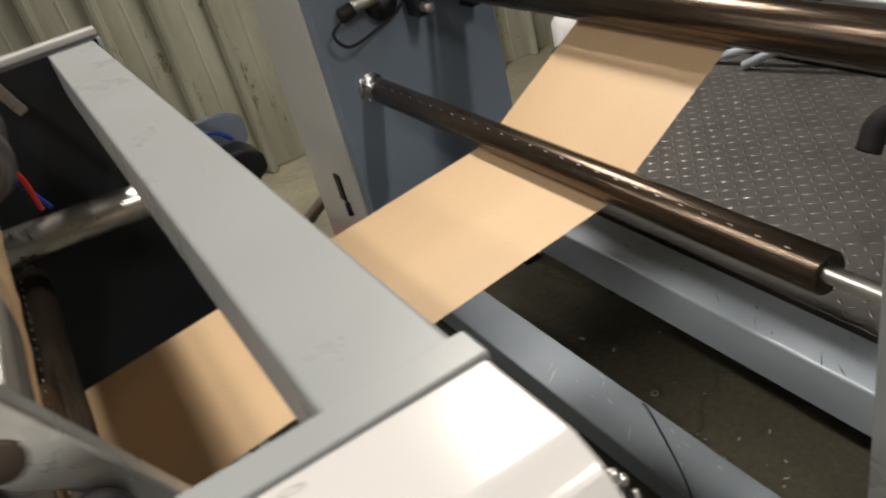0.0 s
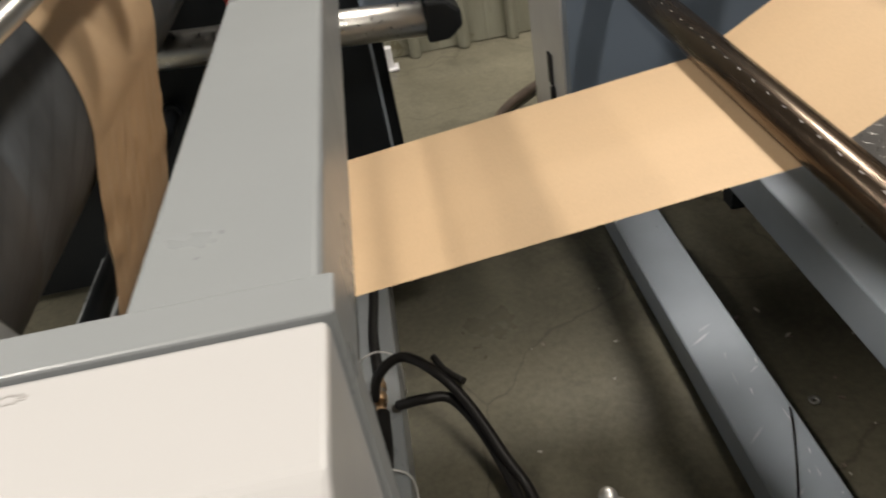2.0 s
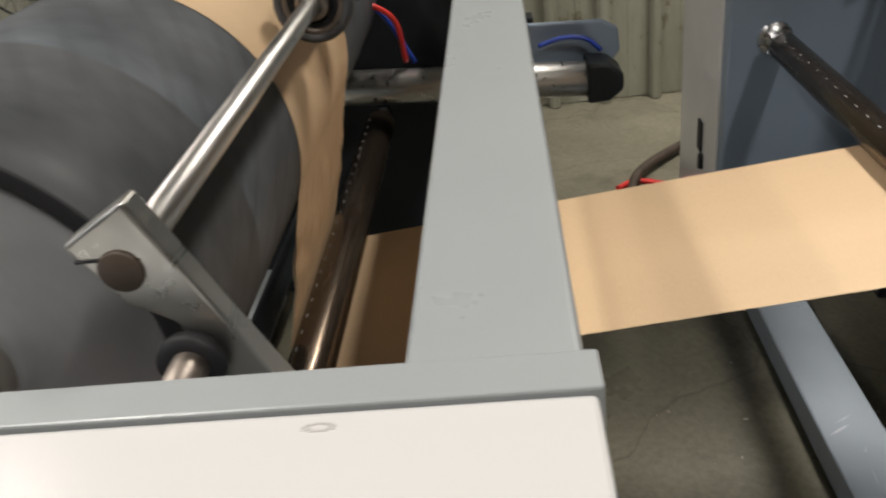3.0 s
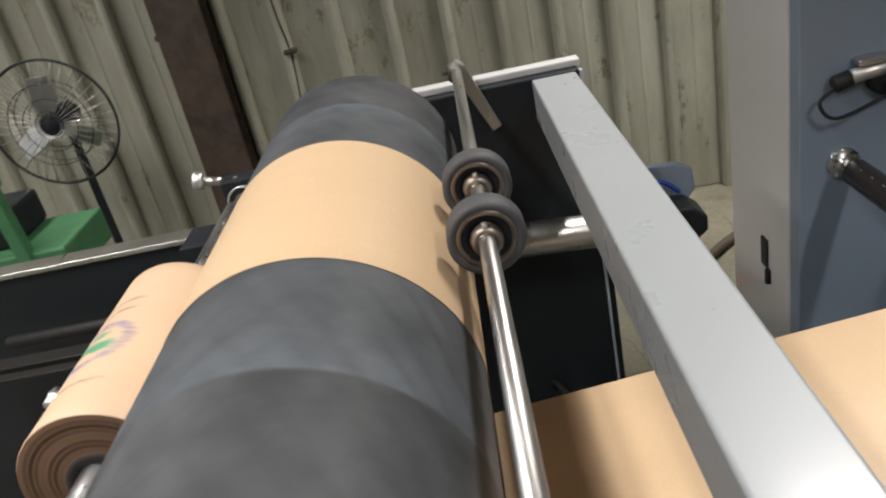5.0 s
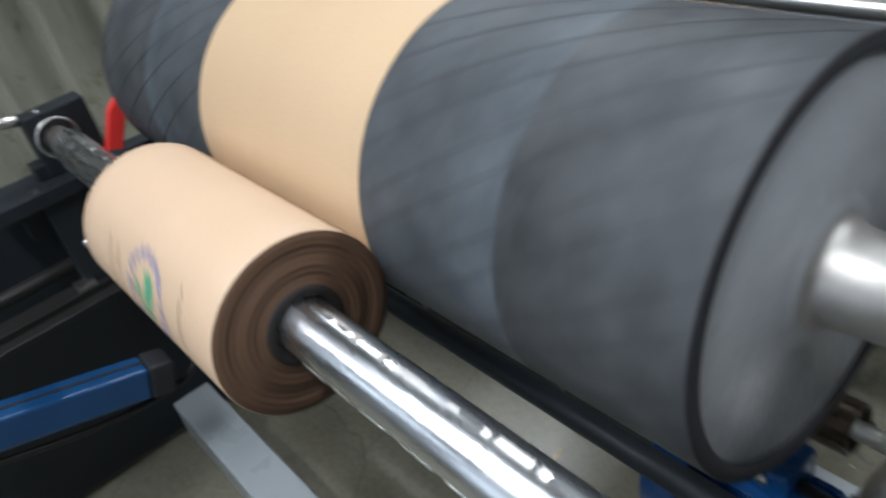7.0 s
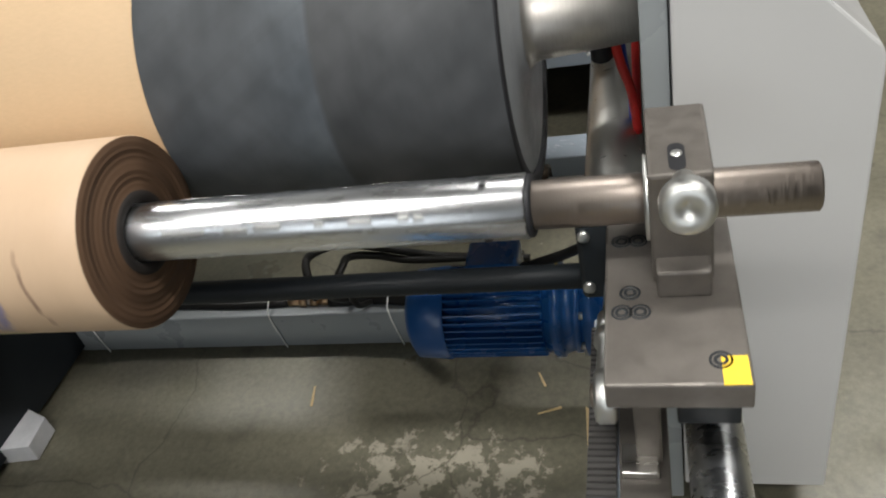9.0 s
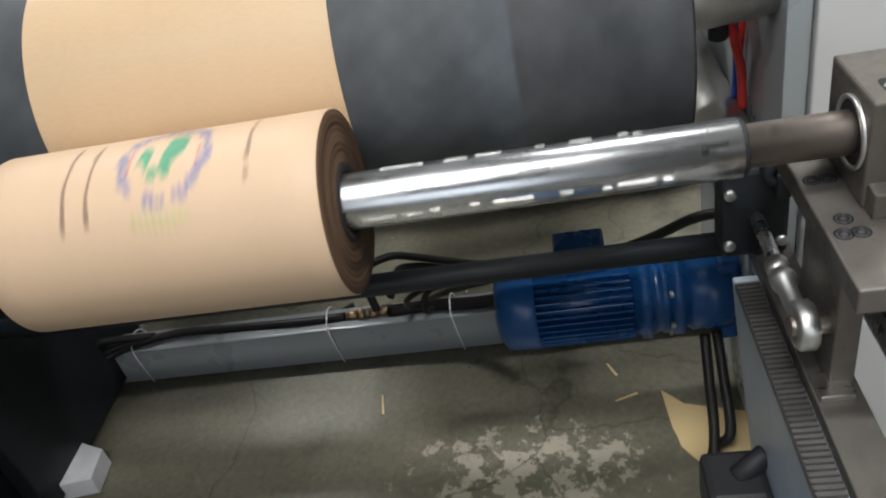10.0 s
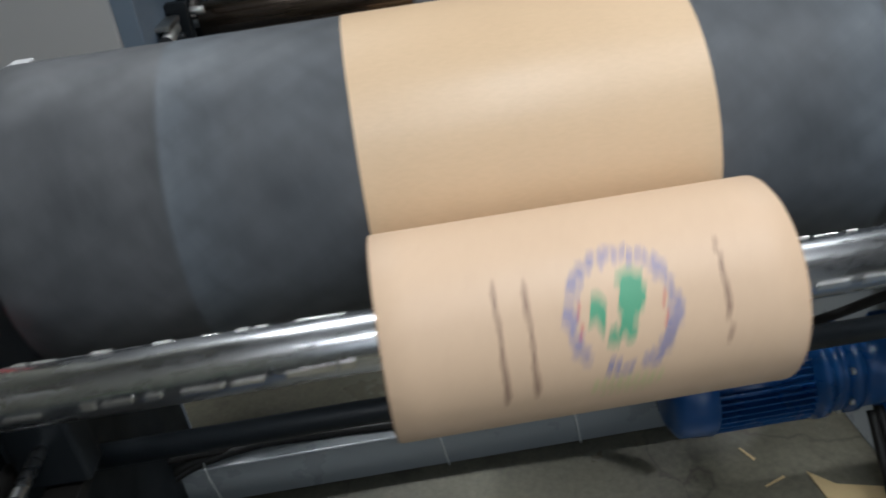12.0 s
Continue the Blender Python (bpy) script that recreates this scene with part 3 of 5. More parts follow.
shaft = thing("air_shaft", (RX, 0.7, RZ), "long polished steel air shaft with raised leaf strips, turning", "shaft")
bm = B()
lathe(bm, (RX, -0.03, RZ), (0, 1, 0), [(0, 0.028), (0, 0.035), (0.003, SR), (1.48, SR), (1.483, 0.035), (1.483, 0.02)], 64)
part("shaft_body", bm, "chrome", shaft)
bm = B()
lathe(bm, (RX, -0.03, RZ), (0, -1, 0), [(-0.001, 0.0365), (0.003, 0.0365), (0.005, 0.034), (0.005, 0.028)], 48)
part("end_band", bm, "rubber", shaft, "black band at the shaft's end groove")
bm = B()
lathe(bm, (RX, -0.03, RZ), (0, -1, 0), [(-0.001, 0.033), (0.003, 0.031), (0.004, 0.028), (0.128, 0.028), (0.13, 0.027), (0.3, 0.0265), (0.302, 0.024), (0.302, 0)], 48)
part("journal", bm, "journal", shaft, "brown-tinted turned journal")
bm = B()
lathe(bm, (RX, 1.453, RZ), (0, 1, 0), [(-0.001, 0.033), (0.003, 0.028), (0.16, 0.0265), (0.16, 0)], 48)
part("journal", bm, "journal", shaft, "brown-tinted turned journal")
rnd = random.Random(21)
for k in range(3):                          # scuffed leaf strips standing a little proud
    ys = 0.055 + 0.03 * k
    while ys < 1.38:
        ln = 0.012 + 0.05 * rnd.random() ** 1.5
        if ys + ln < P1 - 0.01 or ys > P2 + 0.005:
            bm = B()
            w = 0.003 + 0.003 * rnd.random()
            box(bm, -w, w, ys, ys + ln, SR - 0.004, SR + 0.0012 + 0.0012 * rnd.random(), 0.0009, 2)
            bmesh.ops.transform(bm, verts=bm.verts, matrix=Matrix.Translation((RX, 0, RZ)) @ Matrix.Rotation(k * math.tau / 3 + 0.06 * (rnd.random() - 0.5), 4, "Y"))
            part("leaf_strip", bm, "steel", shaft)
        ys += ln + 0.004 + 0.05 * rnd.random() ** 2
for a in (40, 160, 280):
    bm = B()
    lathe(bm, (RX + SR * math.cos(radians(a)), 0.018, RZ + SR * math.sin(radians(a))), (math.cos(radians(a)), 0, math.sin(radians(a))), [(-0.003, 0.005), (0.0006, 0.005), (0.0006, 0)], 14)
    part("screw_hole", bm, "rubber", shaft, "small dark screw hole")

# ---- rider rod with two rubber wheels ----
rider = thing("rider_rod", (OX, 0.7, OZ), "bright steel rod with clamp arms over the drum", "rod")
bm = B()
rod(bm, (OX, -0.075, OZ), (OX, 1.56, OZ), OR, 32)
part("bar", bm, "steel", rider)
for yc, s in ((-0.09, -1), (1.57, 1)):
    bm = B()
    arm = [(0.226, 1.235), (0.279, 1.265), (0.352, 1.10), (0.376, 1.04), (0.338, 1.03), (0.287, 1.165), (0.256, 1.185)]
    if yc > 1:
        arm = [(0.25, 1.24), (0.27, 1.255), (0.29, 1.24), (0.36, 1.06), (0.335, 1.05)]
    prism(bm, arm, "y", yc - 0.012, yc + 0.012, 0.003)
    a = part("clamp_arm", bm, "steel", rider, "milled flat clamp arm")
    bm = B()
    lathe(bm, (0.262, yc - 0.012, 1.213), (0, -1, 0), [(0, 0.0165), (0.002, 0.0165), (0.003, 0.015), (0.003, 0)], 28)
    part("bolt", bm, "rust", a, "rust-brown rod end")
    bm = B()
    box(bm, 0.232, 0.25, yc - 0.0135, yc + 0.0135, 1.222, 1.224, 0)
    part("clamp_slot", bm, "rubber", a)
bm = B()
rod(bm, (0.292, -0.16, 1.135), (0.292, -0.07, 1.135), 0.014, 28)
part("pivot_pin", bm, "journal", rider, "steel pivot pin")
bm = B()
lathe(bm, (0.292, -0.115, 1.135), (0, 1, 0), [(0, 0.014), (0, 0.025), (0.006, 0.026), (0.012, 0.024), (0.012, 0.014)], 32)
part("collar", bm, "rubber", rider, "black collar on the pivot")


def rider_wheel(y):
    t = thing("rubber_wheel", (OX, y, OZ), "dark grey rubber wheel with a ball bearing on the rod", "wheel", "wheels on the rider rod")
    w, r = 0.044, 0.058
    bm = B()
    lathe(bm, (OX, y - w / 2, OZ), (0, 1, 0), [(0.003, 0.045), (0.0, r - 0.008), (0.002, r - 0.003), (0.006, r), (w - 0.006, r), (w - 0.002, r - 0.003), (w, r - 0.008), (w - 0.003, 0.045)], 64)
    part("tyre", bm, "greyrub", t)
    bm = B()
    lathe(bm, (OX, y - w / 2, OZ), (0, 1, 0), [(0.006, 0.046), (0.003, 0.044), (0.003, 0.038), (0.009, 0.036), (w - 0.009, 0.036), (w - 0.003, 0.038), (w - 0.003, 0.044)], 48)
    part("outer_race", bm, "journal", t, "steel bearing race")
    bm = B()
    lathe(bm, (OX, y - w / 2, OZ), (0, 1, 0), [(0.008, 0.0365), (0.008, 0.0245), (w - 0.008, 0.0245), (w - 0.008, 0.0365)], 48)
    part("bearing_seal", bm, "rubber", t)
    bm = B()
    lathe(bm, (OX, y - w / 2, OZ), (0, 1, 0), [(0.004, 0.025), (-0.004, 0.024), (-0.01, 0.02), (-0.01, 0.0132), (w + 0.006, 0.0132), (w + 0.006, 0.02), (w - 0.004, 0.025)], 40)
    h = part("hub", bm, "journal", t, "brown steel hub")
    bm = B()
    rod(bm, (OX, y - w / 2 - 0.004, OZ + 0.019), (OX, y - w / 2 - 0.004, OZ + 0.03), 0.0045, 12)
    part("set_screw", bm, "zinc", h, "bright set screw")
    return t


wheels = [rider_wheel(0.605), rider_wheel(0.80)]

# ---- rollers ----


def roller(name, x, z, r, ya, yb, mat, label, marks=0):
    t = thing(name, (x, (ya + yb) / 2, z), label, "roller")
    bm = B()
    lathe(bm, (x, ya, z), (0, 1, 0), [(0.012, 0.015), (0.012, r - 0.008), (0, r - 0.006), (0, r - 0.002), (0.002, r), (yb - ya - 0.002, r), (yb - ya, r - 0.002), (yb - ya - 0.012, 0.015)], 56)
    part("shell", bm, mat, t)
    bm = B()
    rod(bm, (x, ya - 0.1, z), (x, yb + 0.1, z), 0.0145, 28)
    part("stub_axle", bm, "steel", t, "bright steel axle")
    for s in range(marks):
        bm = B()
        y = ya + 0.06 + (yb - ya - 0.12) * s / (marks - 1)
        a = radians(62)
        box(bm, -0.0008, 0.0008, -0.005, 0.005, 0, 0.0004, 0)
        bmesh.ops.transform(bm, verts=bm.verts, matrix=Matrix.Translation((x, y, z)) @ Matrix.Rotation(a - radians(90), 4, "Y") @ Matrix.Translation((0, 0, r)))
        part("mark", bm, "smear", t)
    return t


idler = roller("idler_roller", IX, IZ, IR, 0.0, 1.47, "idler", "dark brown anodised idler roller with bright stub axle", 26)
upper = roller("idler_roller", UX, UZ, UR, -0.08, 1.47, "idler", "dark brown upper idler roller under the frame", 0)
lower = roller("guide_roller", LX, LZ, LR, 0.02, 1.5, "idler", "dark steel guide roller low beside the drum", 30)
t = thing("roller_flange", (IX, 1.54, IZ), "round chromed flange with bolts holding the idler's axle", "flange")
bm = B()
lathe(bm, (IX, 1.54, IZ), (0, -1, 0), [(0, 0.044), (0.007, 0.044), (0.009, 0.041), (0.009, 0.022), (0.026, 0.02), (0.028, 0.0146)], 36)
part("plate", bm, "chrome", t)
for k in range(3):
    q = k * math.tau / 3 + 0.5
    bm = B()
    rod(bm, (IX + 0.032 * math.cos(q), 1.532, IZ + 0.032 * math.sin(q)), (IX + 0.032 * math.cos(q), 1.523, IZ + 0.032 * math.sin(q)), 0.006, 10)
    part("bolt", bm, "bracket", t)

# ---- infeed frames ----
for nm, ya, yb, mat, cov in (("infeed_side_frame", 1.54, 1.6, "plate", (1.6, 2.06)), ("infeed_side_frame", -0.2, -0.15, "grey", (-0.42, -0.202))):
    t = thing(nm, (1.7, ya, 0), "slate blue machine side frame with white cover" if ya > 0 else "blue-grey infeed side frame with white cover", "machine frame")
    bm = B()
    prism(bm, [(1.125, 0.02), (1.125, 2.1 if ya > 0 else 1.25), (2.45 if ya < 0 else 1.72, 2.1 if ya > 0 else 1.25), (2.45 if ya < 0 else 1.72, 0.02)], "y", ya, yb, 0.004)
    part("side_plate", bm, mat, t)
    bm = B()
    box(bm, 1.12 if ya > 0 else 1.2, 2.46 if ya < 0 else 1.715, cov[0], cov[1], 0.1, 2.12 if ya > 0 else 1.24, 0.008, 2)
    part("cover", bm, "white", t, "white sheet cover")
    if ya > 0:
        bm = B()
        box(bm, 1.06, 1.18, 1.68, 1.76, 0.0, 0.03, 0.003)
        rod(bm, (1.12, 1.72, 0.0), (1.12, 1.72, 0.12), 0.02)
        part("foot", bm, "journal", t, "steel levelling foot")
        bm = B()
        box(bm, 1.112, 1.121, 1.745, 1.79, 0.36, 0.46, 0.003)
        rod(bm, (1.117, 1.74, 0.31), (1.117, 1.74, 0.36), 0.012)
        part("latch_slot", bm, "rubber", t, "dark slot in the cover")

# far drive cylinder with blue cap
t = thing("air_cylinder", (0.45, 1.42, 0.78), "shiny steel air cylinder with dark blue end cap", "cylinder")
bm = B()
rod(bm, (-0.02, 1.42, 0.815), (0.74, 1.42, 0.762), 0.045, 40, 0.06)
part("barrel", bm, "steel", t)
bm = B()
prism(bm, [(0.735, 0.71), (0.735, 0.815), (0.79, 0.81), (0.825, 0.78), (0.825, 0.74), (0.79, 0.712)], "y", 1.37, 1.47, 0.008)
part("end_cap", bm, "dark", t, "dark blue-black end cap")
bm = B()
prism(bm, [(0.58, 0.75), (0.58, 0.895), (0.79, 0.885), (0.83, 0.86), (0.835, 0.80), (0.8, 0.76)], "y", 1.5, 1.52, 0.006)
part("bracket", bm, "plate", t, "grey rounded bracket plate")
bm = B()
pipe(bm, [(0.62, 1.45, 0.85), (0.68, 1.46, 0.862), (0.74, 1.46, 0.855), (0.78, 1.46, 0.82)], 0.006)
part("air_tube", bm, "bluetube", t, "blue air tube")


def cable(name, pts, r, mat, label, category="cable"):
    bm = B()
    pipe(bm, pts, r)
    return tagged(part(name, bm, mat), label, category)


cable("air_tube", [(0.06, 1.5, 1.13), (0.12, 1.42, 1.08), (0.2, 1.36, 1.04), (0.27, 1.38, 0.98), (0.28, 1.42, 0.86)], 0.007, "red", "red air tube beside the far frame", "tube")
cable("air_tube", [(0.07, 1.52, 1.1), (0.15, 1.44, 1.05), (0.24, 1.4, 0.99), (0.3, 1.44, 0.85)], 0.006, "bluetube", "blue air tube beside the far frame", "tube")
cable("floor_hose", [(0.95, 2.1, 0.02), (1.02, 2.3, 0.03), (1.2, 2.5, 0.025), (1.5, 2.75, 0.02)], 0.02, "rust", "brown hose lying on the floor", "hose")
cable("floor_hose", [(0.92, 2.2, 0.02), (1.0, 2.25, 0.02), (1.1, 2.2, 0.02)], 0.012, "red", "red tangled hose on the floor", "hose")

bolts_on_wall()

# ---- bearing slides of the winding shaft ----


def slide(near):
    """Bearing block, slab and slide under the shaft's end."""
    yc = -0.19 if near else 1.565
    s = 1 if near else -1

    def Y(d):
        return yc + s * d

    def ybox(bm, xa, xb, da, db, za, zb, bev=0.003):
        a, b = sorted((Y(da), Y(db)))
        return box(bm, xa, xb, a, b, za, zb, bev, 2)
    t = thing("bearing_slide", (-0.4, yc, 0.7), "blackened steel bearing block on a slide with clamp knob", "bearing block", "shaft slides")
    # the far slide gets a blacker copy, with shade in its colour
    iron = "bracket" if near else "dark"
    bm = B()
    ybox(bm, -0.404, -0.266, -0.034, 0.03, 0.925, 1.066, 0.004)
    body = part("block", bm, iron, t)
    # the slot is not cut: a black inlay shows its shade
    bm = B()
    ends = [(-0.355 + 0.0085 * math.cos(radians(k)), Y(0.0) + 0.0085 * math.sin(radians(k))) for k in range(-90, 91, 15)]
    ends += [(-0.388 - 0.0085 * math.cos(radians(k)), Y(0.0) - 0.0085 * math.sin(radians(k))) for k in range(-90, 91, 15)]
    prism(bm, ends, "z", 1.05, 1.0664, 0)
    part("slot", bm, "rubber", body, "black inlay for the shaded long slot in the block's top")
    bm = B()
    lathe(bm, (-0.366, Y(0.0), 1.0655), (0, 0, 1), [(0, 0.0065), (0.0016, 0.006), (0.0022, 0)], 14)
    part("slot_screw", bm, "zinc", body, "bright screw in the slot")
    bm = B()
    ybox(bm, -0.43, -0.40, -0.03, 0.026, 0.925, 0.96, 0.003)
    part("step", bm, iron, body)
    bm = B()
    lathe(bm, (RX, Y(0.03), RZ), (0, s, 0), [(0, 0.047), (0.004, 0.047), (0.0045, 0.042), (0.001, 0.041)], 40)
    part("bearing_ring", bm, "zinc", body, "bright bearing ring")
    bm = B()
    lathe(bm, (RX, Y(0.03), RZ), (0, s, 0), [(0.0005, 0.042), (0.0015, 0.041), (0.0015, 0.029)], 40)
    part("bearing_seal", bm, "rubber", body, "black bearing seal")
    bm = B()
    ybox(bm, -0.552, -0.24, -0.058, 0.082, 0.89, 0.925, 0.003)
    slab = part("slab", bm, iron, t)
    for bx in (-0.52, -0.45, -0.42, -0.33, -0.27):
        for d in (0.045, 0.064) if bx in (-0.45, -0.33) else (0.055,):
            bm = B()
            lathe(bm, (bx, Y(d if bx != -0.52 else -0.03), 0.925), (0, 0, 1), [(0, 0.0115), (0.0006, 0.0115), (0.0006, 0.009), (-0.002, 0.0085), (-0.002, 0.0075), (0.0008, 0.007), (0.0008, 0.004), (-0.004, 0.0035), (-0.004, 0)], 18)
            part("socket_screw", bm, "dark", slab, "sunk socket-head screw")
    bm = B()
    rod(bm, (-0.405, Y(-0.005), 1.06), (-0.455, Y(-0.005), 1.072), 0.012, 20)
    k = part("knob_screw", bm, "steel", t)
    bm = B()
    lathe(bm, (-0.452, Y(-0.005), 1.071), (-1, 0, 0.2), [(0, 0.012), (0, 0.022), (0.003, 0.026), (0.024, 0.026), (0.028, 0.022), (0.028, 0.008), (0.024, 0.006), (0.024, 0)], 36)
    part("knob", bm, "zinc", k, "knurled bright clamp knob")
    bm = B()
    ybox(bm, -0.455, -0.31, 0.03, 0.062, 0.655, 0.89, 0.003)
    part("hanger", bm, iron, t)
    if near:
        bm = B()
        ybox(bm, -0.552, -0.515, -0.055, -0.03, 0.925, 0.9256, 0)
        part("paint_mark", bm, "yellow", slab, "orange paint mark")
    # far rail, rack and guide bar are black to stand for shade
    bm = B()
    ybox(bm, -1.3, -0.06, 0.022, 0.084, 0.643, 0.668, 0.002)
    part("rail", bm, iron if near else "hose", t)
    a, b = sorted((Y(0.088), Y(0.126)))
    bm = B()
    box(bm, -1.3, -0.2, a, b, 0.643, 0.654, 0.001)
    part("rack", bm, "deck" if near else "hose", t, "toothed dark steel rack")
    if near:
        bm = B()
        for i in range(110):
            box(bm, -1.29 + i * 0.0099, -1.2848 + i * 0.0099, a + 0.001, b - 0.001, 0.654, 0.659, 0)
        tagged(part("rack_teeth", bm, "deck", t), kind="stuff")
    bm = B()
    ybox(bm, -0.48, -0.435, 0.035, 0.08, 0.668, 0.679, 0.002)
    part("stop_plate", bm, "steel", t, "small stop plate on the rail")
    bm = B()
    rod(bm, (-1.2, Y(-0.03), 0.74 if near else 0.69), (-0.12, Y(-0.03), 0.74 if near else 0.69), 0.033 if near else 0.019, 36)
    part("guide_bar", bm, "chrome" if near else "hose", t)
    bm = B()
    ybox(bm, -0.5, -0.3, -0.054, 0.012, 0.8, 0.89, 0.003)
    part("carriage", bm, "dark", t)
    return t


slide(True)
slide(False)

# push cylinder of the near slide
t = thing("push_cylinder", (0.2, -0.108, 0.75), "bright air cylinder with black cast head pushing the slide", "cylinder")
bm = B()
rod(bm, (-0.1, -0.107, 0.768), (0.62, -0.107, 0.768), 0.05, 44, 0.05)
part("barrel", bm, "steel", t)
bm = B()
box(bm, -0.157, -0.095, -0.158, -0.052, 0.672, 0.84, 0.008, 2)
box(bm, -0.19, -0.12, -0.15, -0.125, 0.80, 0.845, 0.006, 2)
head = part("cast_head", bm, "dark", t, "black cast end head")
for by, bz in ((-0.064, 0.80), (-0.064, 0.70), (-0.146, 0.80), (-0.146, 0.70)):
    bm = B()
    lathe(bm, (-0.157, by, bz), (-1, 0, 0), [(0, 0.0095), (0.006, 0.0095), (0.007, 0.007), (0.007, 0)], 12)
    part("bolt", bm, "zinc", head, "bright bolt head")
bm = B()
lathe(bm, (-0.15, -0.135, 0.845), (-1, 0, 0), [(0, 0.014), (0, 0.027), (0.035, 0.027), (0.035, 0.014), (0, 0.014)], 28)
part("boss", bm, "dark", head)
bm = B()
rod(bm, (-0.13, -0.1, 0.835), (-0.13, -0.1, 0.862), 0.02, 20)
part("port_plug", bm, "rubber", head)
bm = B()
rod(bm, (-0.157, -0.105, 0.752), (-0.30, -0.1, 0.76), 0.011, 20)
part("piston_rod", bm, "chrome", t)
bm = B()
lathe(bm, (-0.29, -0.1, 0.76), (-1, 0.03, 0.05), [(0, 0.01), (0, 0.017), (0.022, 0.017), (0.022, 0.014), (0.03, 0.013), (0.034, 0.019), (0.05, 0.019), (0.054, 0.014), (0.12, 0.013)], 20)
part("lock_nut", bm, "zinc", t)
bm = B()
lathe(bm, (-0.431, -0.11, 0.767), (0, 1, 0), [(0, 0.016), (0, 0.03), (0.004, 0.034), (0.022, 0.034), (0.026, 0.03), (0.026, 0.016), (0.012, 0.013), (0, 0.016)], 32)
part("rod_eye", bm, "zinc", t)
bm = B()
rod(bm, (-0.431, -0.14, 0.767), (-0.431, -0.078, 0.767), 0.0145, 20)
part("eye_pin", bm, "journal", t)

bm = B()
rod(bm, (0.003, -0.16, 0.582), (0.003, 1.583, 0.582), 0.0235, 28)
t = thing("cross_bar", (0.003, 0.7, 0.582), "black round cross bar under the drum", "bar")
part("bar", bm, "dark", t)
for yc in (-0.147, 1.571):
    bm = B()
    lathe(bm, (0.003, yc - 0.012, 0.582), (0, 1, 0), [(0, 0.0237), (0, 0.032), (0.002, 0.033), (0.022, 0.033), (0.024, 0.032), (0.024, 0.0237)], 28)
    part("end_collar", bm, "dark", t)

t = thing("push_cylinder", (-0.13, 1.5, 0.75), "black cast head of the far push cylinder", "cylinder")
bm = B()
box(bm, -0.157, -0.095, 1.46, 1.57, 0.672, 0.84, 0.008, 2)
part("cast_head", bm, "dark", t)
bm = B()
rod(bm, (-0.157, 1.515, 0.755), (-0.42, 1.51, 0.765), 0.011, 20)
part("piston_rod", bm, "chrome", t)

for pts, r, m, what in (
        ([(0.1, -0.12, 0.985), (0.1, -0.128, 0.94), (0.11, -0.142, 0.88), (0.12, -0.148, 0.8)], 0.008, "red", "red"),
        ([(0.15, -0.15, 1.02), (0.15, -0.152, 0.96), (0.16, -0.15, 0.88), (0.16, -0.148, 0.8)], 0.007, "red", "red"),
        ([(0.115, -0.13, 0.985), (0.12, -0.134, 0.93), (0.14, -0.14, 0.87), (0.15, -0.14, 0.81)], 0.006, "bluetube", "blue")):
    cable("air_tube", pts, r, m, what + " air tube on the inner frame", "tube")
t = thing("tube_elbow", (0.0, -0.12, 0.98), "black push-in tube fitting", "fitting")
bm = B()
rod(bm, (0.1, -0.16, 0.995), (0.1, -0.085, 0.99), 0.018, 20)
rod(bm, (0.1, -0.1, 1.012), (0.1, -0.1, 0.95), 0.017, 20)
part("body", bm, "rubber", t)

# ---- motor ----


